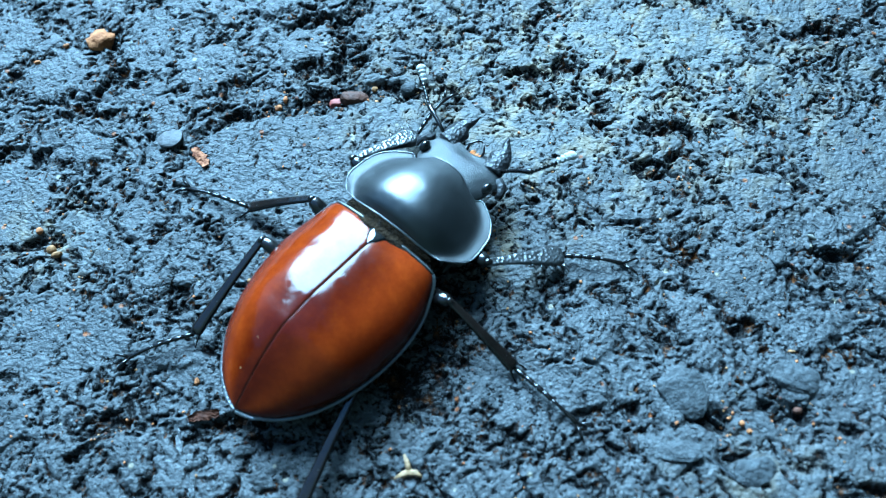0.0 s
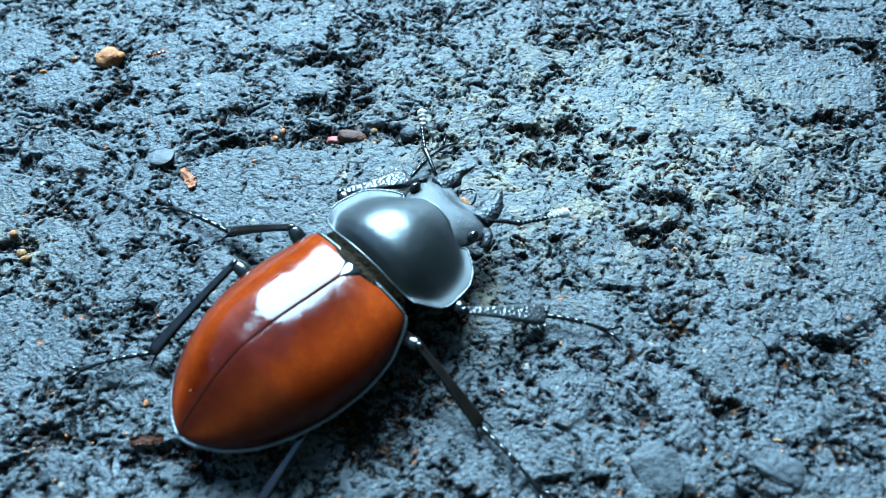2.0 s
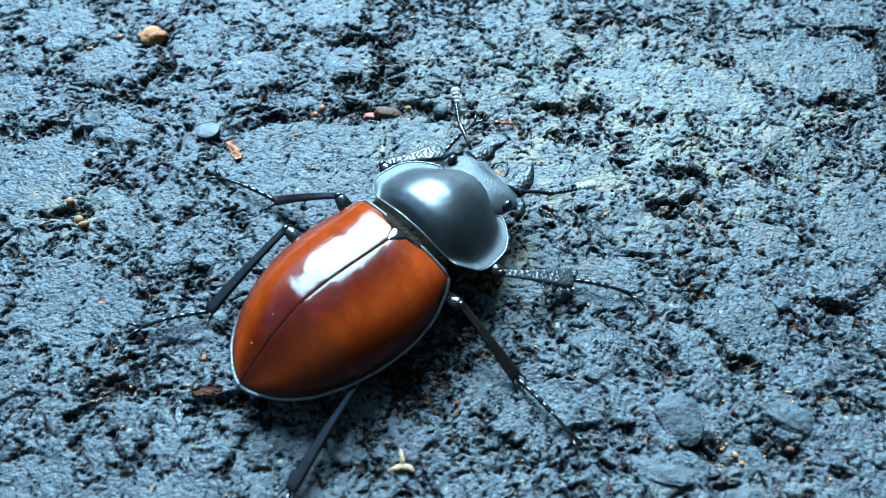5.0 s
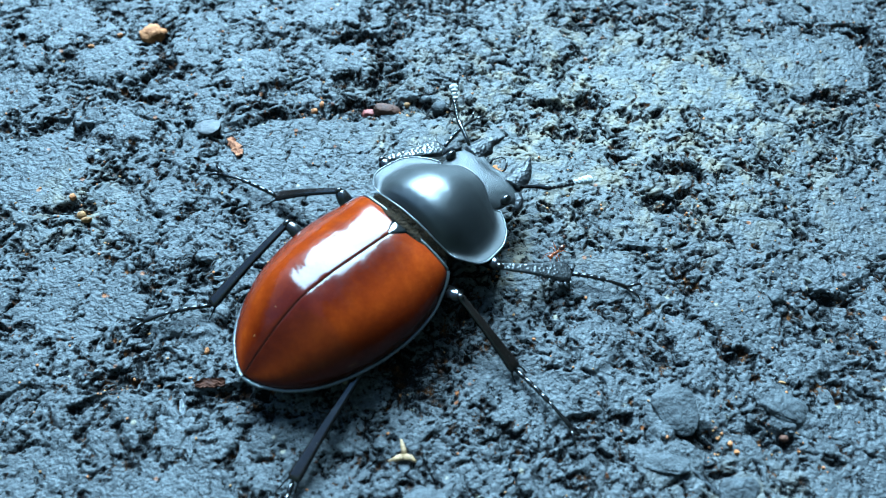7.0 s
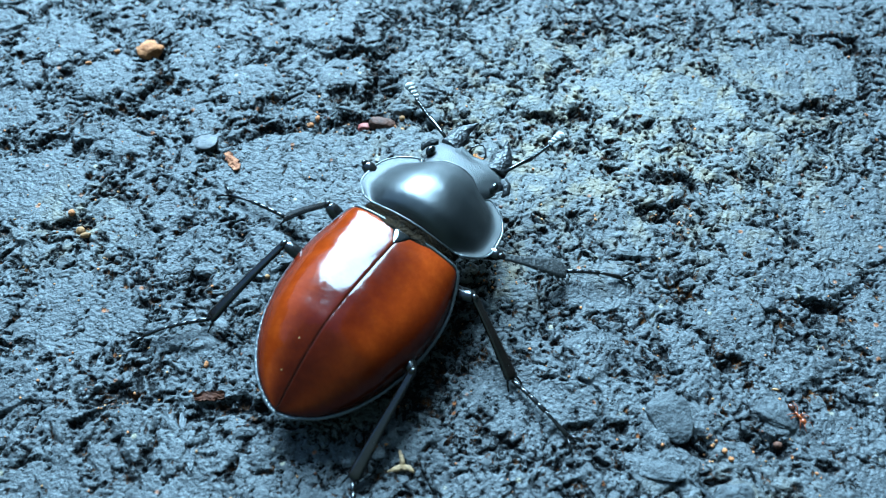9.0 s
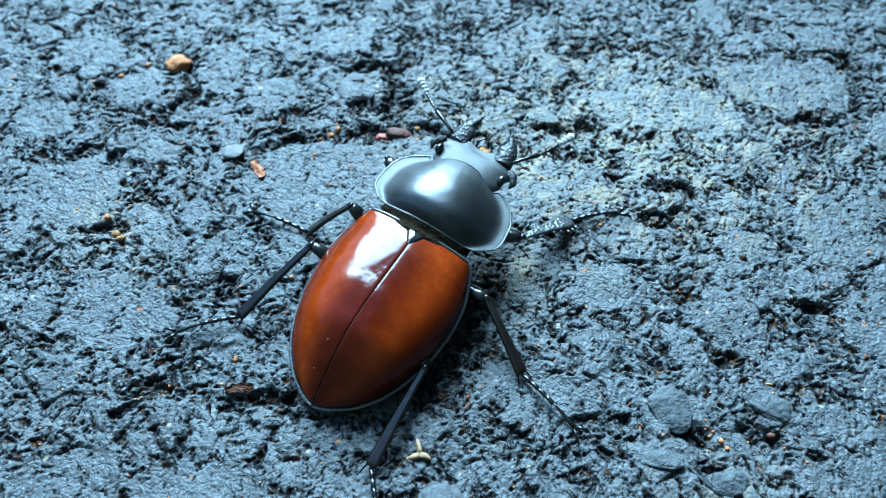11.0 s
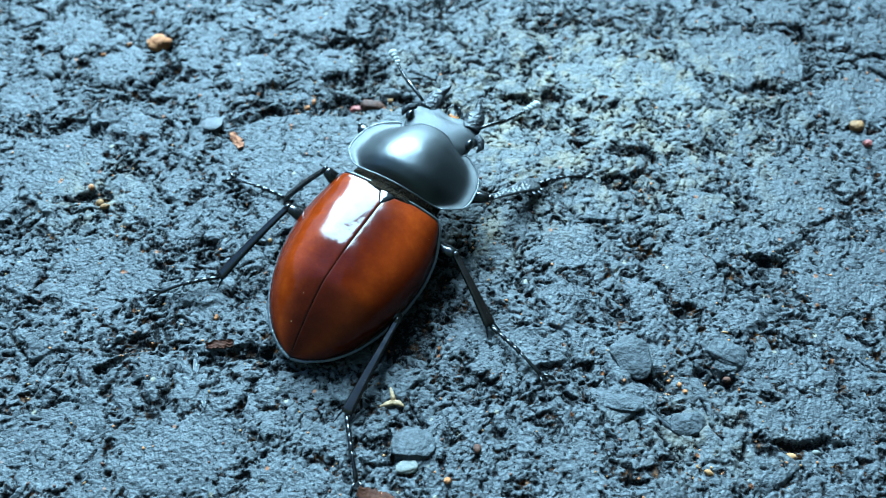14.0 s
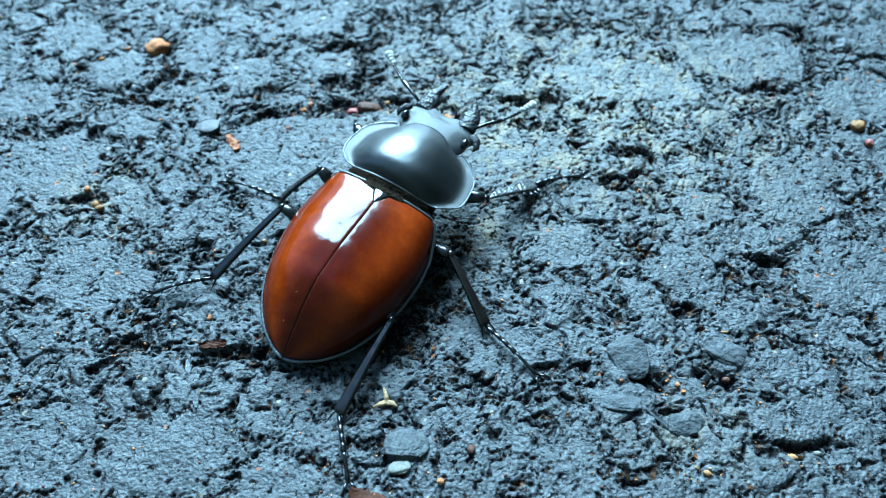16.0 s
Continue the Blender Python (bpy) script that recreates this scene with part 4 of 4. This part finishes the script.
def make_tibia(name, length, parent, front=False, side=1):
    bm = bmesh.new()
    n = 26
    rows = []
    for i in range(n):
        u = i / (n - 1)
        r = (0.45 + 0.34 * u ** 1.8) if not front else float(curve1([0, 0.3, 0.6, 0.82, 0.95, 1.0], [0.44, 0.60, 0.98, 1.35, 1.22, 0.75], u))
        if u > 0.97:
            r *= 0.8
        flat = 0.62 - 0.14 * u if not front else 0.36
        bow = 0.35 * math.sin(math.pi * u) * (0.6 if not front else 0.2)
        row = []
        for a in range(16):
            ang = 2 * math.pi * a / 16
            groove = 1 - 0.34 * (a % 4 == 0)
            row.append((r * math.cos(ang) * groove, length * u, bow + r * flat * math.sin(ang) * groove))
        rows.append(row)
    vs = grid_faces(bm, rows, wrap=True)
    bm.faces.new(vs[0])
    bm.faces.new(vs[-1])
    ob = part(name, bm, TIBIA if front else SHIN, parent, "broad pitted black shin with teeth" if front else "ridged black shin with spines")
    # knee knob
    bm = bmesh.new()
    blob(bm, (0, 0.05, 0.05), (0.40, 0.5, 0.38), 2, 0.05, 3)
    part("knee", bm, SHIN, ob, "shiny rounded knee joint")
    if front:
        for k, (u, ln) in enumerate(((0.55, 0.28), (0.67, 0.4), (0.78, 0.55), (0.88, 0.7), (0.97, 0.9))):
            bm = bmesh.new()
            r = float(curve1([0, 0.3, 0.6, 0.82, 0.95, 1.0], [0.44, 0.60, 0.98, 1.35, 1.22, 0.75], u))
            tube(bm, [(side * (r - 0.2), length * u - 0.1, 0), (side * (r + ln * 0.55), length * u + 0.08, 0.02), (side * (r + ln), length * u + 0.34, -0.04)], [0.24, 0.17, 0.03], 7, 0.7)
            part("tooth", bm, TIBIA, ob)
    else:
        for sx in (-1, 1):
            bm = bmesh.new()
            tube(bm, [(sx * 0.42, length * 0.96, 0), (sx * 0.72, length + 0.5, -0.12), (sx * 0.98, length + 1.6, -0.40)], [0.15, 0.11, 0.02], 6)
            part("spur", bm, GLOSS, ob)
        bm = bmesh.new()
        for i in range(22):
            u = 0.2 + 0.75 * i / 21
            r = 0.45 + 0.34 * u ** 1.8
            for sx in (-1, 1):
                tube(bm, [(sx * r * 0.85, length * u, 0.12), (sx * (r + 0.16), length * u + 0.22, 0.1)], [0.035, 0.008], 4)
        part("bristles", bm, FUZZ, ob, "row of fine brown bristles")
    return ob


def make_tarsus(name, length, parent):
    """Five foot joints and two hooked claws, along y, arched over the ground."""
    hub = part(name, tube(bmesh.new(), [(0, -0.15, 0), (0, 0.25, 0.03)], [0.20, 0.16], 8), GLOSS, parent, "jointed black foot")
    k = length / 9.2
    arch = lambda y: 0.55 * math.sin(math.pi * min(1, y / (8.2 * k))) - 0.1
    for i in range(4):
        y0, y1 = k * (0.1 + 1.15 * i), k * (0.1 + 1.15 * (i + 1))
        bm = bmesh.new()
        tube(bm, [(0, y0, arch(y0)), (0, y0 + 0.5 * k, arch(y0 + 0.5 * k)), (0, y1 - 0.12 * k, arch(y1)), (0, y1 + 0.05, arch(y1))], [0.24, 0.27, 0.30, 0.22], 8, 0.85)
        for sx in (-1, 1):
            tube(bm, [(sx * 0.15, y1 - 0.25 * k, arch(y1) - 0.1), (sx * 0.30, y1 + 0.22 * k, arch(y1) - 0.28)], [0.09, 0.01], 5)
        part("tarsomere", bm, GLOSS, hub)
    ys = [k * (4.7 + 3.4 * q / 6) for q in range(7)]
    bm = bmesh.new()
    tube(bm, [(0, y, arch(y)) for y in ys], [0.16, 0.18, 0.19, 0.21, 0.24, 0.28, 0.2], 8)
    part("tarsomere", bm, GLOSS, hub)
    for sx in (-1, 1):
        y0 = k * 8.0
        bm = bmesh.new()
        tube(bm, [(sx * 0.12, y0, arch(y0)), (sx * 0.50, y0 + 0.7, arch(y0) + 0.2), (sx * 0.85, y0 + 1.35, arch(y0) + 0.05), (sx * 0.95, y0 + 1.75, arch(y0) - 0.45)], [0.18, 0.17, 0.13, 0.03], 7)
        part("claw", bm, GLOSS, hub, "hooked shiny black claw")
    return hub


def bend_joint(hip, ankle, pole, a, b):
    """The knee of a two-piece limb: pieces a and b long, bent towards pole."""
    hip, ankle, pole = Vector(hip), Vector(ankle), Vector(pole)
    d = ankle - hip
    n = min(d.length, (a + b) * 0.999)
    u = d.normalized()
    c = (a * a - b * b + n * n) / (2 * n)
    r = math.sqrt(max(a * a - c * c, 0.01))
    side = pole - hip - u * (pole - hip).dot(u)
    return hip + u * c + side.normalized() * r


# legs: hip and knee direction on the body, then the foot's joint and claw on the ground over time (mm)
LEGS = {
    "front_right": ((4.2, 7.4, -7.0), (9.6, 7.2, -4.4), [
        (0, 13.2, 41.7, 0.9, 20.2, 40.6, 0.3), (8.5, 13.1, 41.4, 0.9, 20.2, 40.3, 0.3), (9.0, 13.1, 43.0, 1.1, 20.4, 42.9, 0.4),
        (9.3, 13.1, 47.0, 2.0, 20.2, 48.5, 1.6), (9.6, 13.0, 51.1, 0.8, 20.0, 53.3, 0.3), (16, 13.0, 51.1, 0.8, 20.0, 53.3, 0.3)]),
    "front_left": ((-4.2, 7.4, -7.0), (-9.3, 9.6, -5.2), [
        (0, -2.7, 57.8, 1.6, 2.0, 65.6, 0.4), (8.4, -2.7, 57.8, 1.6, 2.0, 65.6, 0.4), (8.8, -4.0, 55.0, 2.2, 0.5, 61.0, 1.6),
        (9.1, -4.2, 51.5, 1.4, 2.2, 55.4, 0.6), (16, -4.2, 51.5, 1.4, 2.2, 55.4, 0.6)]),
    "middle_right": ((3.4, 0.5, -7.8), (10.2, 1.4, -4.0), [
        (0, 7.4, 29.2, 0.8, 14.0, 22.8, 0.3), (16, 7.4, 29.2, 0.8, 14.0, 22.8, 0.3)]),
    "middle_left": ((-3.4, 0.5, -7.8), (-8.9, 1.2, -4.2), [
        (0, -22.0, 49.2, 1.1, -31.6, 53.2, 0.4), (8.5, -22.0, 49.2, 1.1, -31.6, 53.2, 0.4), (8.75, -21.2, 48.8, 1.9, -30.4, 53.0, 1.4), (9.0, -20.4, 48.2, 1.1, -29.6, 52.2, 0.4),
        (9.25, -20.3, 47.5, 1.6, -29.2, 51.0, 1.0), (9.5, -20.2, 46.7, 1.0, -28.8, 50.2, 0.4), (16, -20.2, 46.7, 1.0, -28.8, 50.2, 0.4)]),
    "hind_right": ((2.6, -4.6, -8.0), (10.0, -10.6, -3.9), [
        (0, -14.0, 15.4, 1.0, -15.2, 7.2, 0.3), (8.3, -14.0, 15.4, 1.0, -15.2, 7.2, 0.3), (8.5, -13.2, 16.1, 1.4, -14.2, 8.2, 0.8), (8.75, -10.5, 16.8, 2.2, -10.5, 8.8, 1.8),
        (9.0, -8.2, 17.1, 1.1, -6.9, 9.4, 0.4), (9.4, -8.5, 17.0, 1.0, -6.5, 9.4, 0.3), (16, -8.5, 17.0, 1.0, -6.5, 9.4, 0.3)]),
    "hind_left": ((-2.6, -4.6, -8.0), (-10.0, -5.4, -4.8), [
        (0, -26.5, 34.0, 1.1, -35.2, 31.2, 0.4), (16, -26.5, 34.0, 1.1, -35.2, 31.2, 0.4)]),
}
SIZES = {"front": (6.2, 9.2, 7.6), "middle": (7.4, 9.6, 9.6), "hind": (8.9, 12.3, 8.7)}

# feelers over time, on the body (mm): elbow and tip directions
FEELERS = {
    -1: [(0, -8.3, 18.9, -4.6, -13.2, 22.9, -5.6), (8.1, -8.3, 18.9, -4.6, -13.2, 22.9, -5.6), (8.5, -8.4, 18.2, -5.0, -13.6, 21.6, -6.8), (9.0, -8.1, 18.9, -5.5, -13.7, 22.2, -6.7), (9.8, -8.2, 19.0, -5.0, -13.3, 22.8, -6.7), (16, -8.2, 19.0, -5.0, -13.3, 22.8, -6.7)],
    1: [(0, 7.6, 17.9, -2.4, 9.3, 23.6, -4.8), (8.1, 7.6, 17.9, -2.4, 9.3, 23.6, -4.8), (8.5, 6.0, 21.2, -5.3, 7.4, 27.5, -6.8), (9.0, 5.9, 21.3, -5.0, 6.9, 27.6, -6.8), (9.8, 6.6, 20.7, -5.8, 8.8, 26.6, -8.0), (16, 6.6, 20.7, -5.8, 8.8, 26.6, -8.0)],
}
SOCKET = {-1: (-4.1, 16.9, -4.7), 1: (4.1, 16.9, -4.7)}

beetle = thing("stag_beetle", "stag beetle with chestnut wing cases and black foreparts, on asphalt", "beetle", body_pose(0))
for s in (-1, 1):
    make_elytron(s, beetle)
make_pronotum(beetle)
head = make_head(beetle)
for s in (-1, 1):
    make_mandible(s, beetle)


def make_trunk():
    # shield-shaped plate between the wing cases
    bm = bmesh.new()
    rows = []
    for i in range(9):
        u = i / 8
        w = 1.25 * (1 - u ** 1.5) + 0.02
        rows.append([(w * v, 2.4 - 2.4 * u, float(seam_height(2.4 - 2.4 * u)) + 0.06 + 0.10 * (1 - u) - 0.08 * v * v) for v in (-1, -0.6, -0.2, 0.2, 0.6, 1)])
    low = [[(x, y, z - 0.4) for x, y, z in r] for r in rows]
    loops = [a + list(reversed(b)) for a, b in zip(rows, low)]
    vs = grid_faces(bm, loops, wrap=True)
    bm.faces.new(vs[0])
    bm.faces.new(vs[-1])
    part("scutellum", bm, EYE, beetle, "small polished black triangular plate")
    # hairy waist between shield and wing cases
    bm = bmesh.new()
    rows = []
    for y in (1.6, 2.3, 3.0, 3.9, 5.0):
        rows.append([(5.9 * math.cos(a), y, -3.9 + (2.75 if math.sin(a) > 0 else 3.6) * math.sin(a)) for a in (2 * math.pi * k / 40 for k in range(40))])
    vs = grid_faces(bm, rows, wrap=True)
    bm.faces.new(vs[0])
    bm.faces.new(vs[-1])
    rng = random.Random(2)
    for i in range(260):
        a = rng.uniform(0.15, math.pi - 0.15)
        x, z = 6.0 * math.cos(a), -3.9 + 2.8 * math.sin(a)
        tube(bm, [(x, 3.7, z), (x + rng.uniform(-0.1, 0.1), 3.2, z + 0.14), (x + rng.uniform(-0.15, 0.15), 2.55, z + 0.10)], [0.03, 0.025, 0.006], 3)
    part("waist", bm, FUZZ, beetle, "dark waist fringed with short brown hairs")
    # underside
    bm = bmesh.new()
    rows = []
    for i in range(16):
        y = 3.0 - 22.4 * i / 15
        w = max(0.3, float(half_width(y)) - 0.5)
        zm = float(rim_height(y))
        depth = 2.9 * math.sin(math.pi * min(1, 0.25 + 0.7 * (1 - i / 15))) ** 0.5 + 0.2
        rows.append([(w * math.cos(a), y, zm - 0.1 + (0.9 if math.sin(a) > 0 else depth) * math.sin(a)) for a in (2 * math.pi * k / 28 for k in range(28))])
    vs = grid_faces(bm, rows, wrap=True)
    bm.faces.new(vs[0])
    bm.faces.new(vs[-1])
    part("abdomen", bm, BELLY, beetle, "dark segmented underside")


make_trunk()
JOINTED = []
for leg, (hip, knee, feet) in LEGS.items():
    kind_, side_ = leg.split("_")
    fem, tib, shaded_tar = SIZES[kind_]
    s = 1 if side_ == "right" else -1
    JOINTED.append((leg, make_femur("femur", fem, 1.0 if kind_ != "hind" else 0.95, beetle),
                  make_tibia("tibia", tib, beetle, kind_ == "front", s), make_tarsus("tarsus", shaded_tar, beetle)))
WHIPS = [(s, *make_antenna(s, beetle)) for s in (-1, 1)]


# ---- the ant ----
ANT_PATH = [
    (0, -85, 66),
    (1.2, -72, 66),
    (1.8, -39.8, 72.8),
    (2, -38.3, 76.1),
    (2.2, -33.2, 75.9),
    (2.4, -24.8, 68),
    (2.6, -23.3, 61.3),
    (2.7, -23.7, 56.7),
    (2.8, -23.2, 52.7),
    (2.9, -23.3, 54),
    (3, -21.7, 57.8),
    (3.1, -18.9, 61),
    (3.2, -12.6, 63.6),
    (3.3, -9.9, 64.1),
    (3.4, -6.6, 64.8),
    (3.5, -3, 64.4),
    (3.6, -0.5, 66.5),
    (3.7, 0.8, 66.4),
    (3.9, 2, 66.5),
    (4.3, 3, 63.7),
    (4.7, 2.7, 63.9),
    (5.2, 6, 64),
    (5.7, 12, 59),
    (6.2, 14.5, 51.5),
    (6.8, 11.7, 44),
    (7.4, 11.4, 44.1),
    (7.8, 11.2, 43.8),
    (8.2, 14.9, 45.2),
    (8.4, 22.4, 43.6),
    (8.6, 28.2, 39.7),
    (9, 37.2, 27.4),
    (9.3, 47, 14),
    (9.8, 66, -8),
    (16, 66, -8),
]


ANT_SIZE = 0.8


def ant_part(name, bm, mat, parent, label=""):
    for v in bm.verts:
        v.co *= ANT_SIZE
    return part(name, bm, mat, parent, label)


def make_ant():
    t, x, y = ANT_PATH[0]
    ant = thing("ant", "tiny amber-red ant walking on asphalt", "ant", pose(x * MM, y * MM, 0))
    bm = bmesh.new()
    blob(bm, (0, 1.25, 0.62), (0.36, 0.42, 0.30), 1, 0.04, 3)
    ant_part("head", bm, ANT, ant)
    bm = bmesh.new()
    blob(bm, (0, 0.50, 0.62), (0.27, 0.42, 0.27), 2, 0.04, 3)
    blob(bm, (0, -0.05, 0.55), (0.20, 0.28, 0.20), 3, 0.04, 2)
    ant_part("thorax", bm, ANT, ant)
    bm = bmesh.new()
    blob(bm, (0, -0.42, 0.55), (0.10, 0.14, 0.17), 4, 0.04, 2)
    ant_part("waist_node", bm, ANT, ant)
    bm = bmesh.new()
    blob(bm, (0, -1.02, 0.62), (0.40, 0.58, 0.38), 5, 0.03, 3)
    ant_part("gaster", bm, ANT_DARK, ant, "darker glossy hind body")
    legs = []
    for s in (-1, 1):
        bm = bmesh.new()
        tube(bm, [(s * 0.14, 1.52, 0.68), (s * 0.50, 1.85, 0.85), (s * 0.62, 2.30, 0.55), (s * 0.60, 2.55, 0.45)], [0.045, 0.04, 0.045, 0.05], 6)
        ant_part("antenna", bm, ANT, ant, "thin elbowed feeler")
        for k, (fx, fy) in enumerate(((1.25, 1.35), (1.45, 0.30), (1.30, -1.05))):
            bm = bmesh.new()
            tube(bm, [(0, 0, 0), (s * fx * 0.42, fy * 0.35 - 0.1, 0.42), (s * fx * 0.72, fy * 0.65 - 0.15, -0.05), (s * fx, fy - 0.3, -0.45)], [0.085, 0.075, 0.05, 0.03], 6)
            leg = ant_part("leg", bm, ANT, ant)
            leg.location = Vector((s * 0.12, 0.62 - 0.32 * k, 0.48)) * MM * ANT_SIZE
            legs.append((leg, s, k))
    return ant, legs


ant, ant_legs = make_ant()


def motions():
    walk(beetle, [(t, body_pose(t)) for t in STEPS])
    for leg, femur, tibia, tarsus in JOINTED:
        hip, knee, feet = LEGS[leg]
        fem, tib, shaded_tar = SIZES[leg.split("_")[0]]
        rows = ([], [], [])
        for t in STEPS:
            ax, ay, az, cx, cy, cz = glide(feet, t)
            back = body_pose(t).inverted()
            ankle, claw = back @ (Vector((ax, ay, az)) * MM) / MM, back @ (Vector((cx, cy, cz)) * MM) / MM
            k = bend_joint(hip, ankle, knee, fem, tib)
            up = back.to_3x3() @ Vector((0, 0, 1))
            for out, a, b in zip(rows, (hip, k, ankle), (k, ankle, claw)):
                m = aim(Vector(a) * MM, Vector(b) * MM, up)
                out.append((t, m))
        for ob, r in zip((femur, tibia, tarsus), rows):
            walk(ob, r)
    for s, stalk, whip in WHIPS:
        rows = ([], [])
        for t in STEPS:
            ex, ey, ez, tx, ty, tz = glide(FEELERS[s], t)
            base = Vector(SOCKET[s])
            elbow = base + (Vector((ex, ey, ez)) - base).normalized() * 4.2
            tip = Vector((tx, ty, tz))
            rows[0].append((t, aim(base * MM, elbow * MM)))
            rows[1].append((t, aim(elbow * MM, tip * MM)))
        walk(stalk, rows[0])
        walk(whip, rows[1])
    # the ant walks along its path, its legs swinging as it goes
    times = [r[0] for r in ANT_PATH]
    dense = sorted(set(times) | {round(1.4 + 0.1 * i, 1) for i in range(82)})
    dense = [t for t in dense if t <= 9.5 or t in times]
    heading, rows = None, []
    for t in dense:
        x, y = glide(ANT_PATH, t)
        x2, y2 = glide(ANT_PATH, min(16, t + 0.1))
        x1, y1 = glide(ANT_PATH, max(0, t - 0.1))
        if heading is None or math.hypot(x2 - x1, y2 - y1) > 0.35:
            want = math.degrees(math.atan2(-(x2 - x1), y2 - y1))
            if heading is None:
                heading = want
            turn = (want - heading + 180) % 360 - 180
            heading += max(-80, min(80, turn))
        top = max(ground_z(x + dx, y + dy) for dx in (-0.7, 0, 0.7) for dy in (-0.7, 0, 0.7))
        rows.append((t, pose(x * MM, y * MM, (top + ant_lift(t)) * MM, 0, 0, heading)))
    walk(ant, rows)
    for leg, s, k in ant_legs:
        base = leg.location.copy()
        phase = (k + (s > 0)) % 2
        walk(leg, [(t, Matrix.Translation(base) @ pose(0, 0, 0, 0, 0, s * (14 if (i + phase) % 2 else -14))) for i, t in enumerate(dense)])


def ant_lift(t):
    """The ant climbs over the beetle's foot for a while."""
    return float(curve1([0, 6.0, 6.6, 7.9, 8.3, 16], [0, 0, 0.5, 0.5, 0, 0], t))


motions()
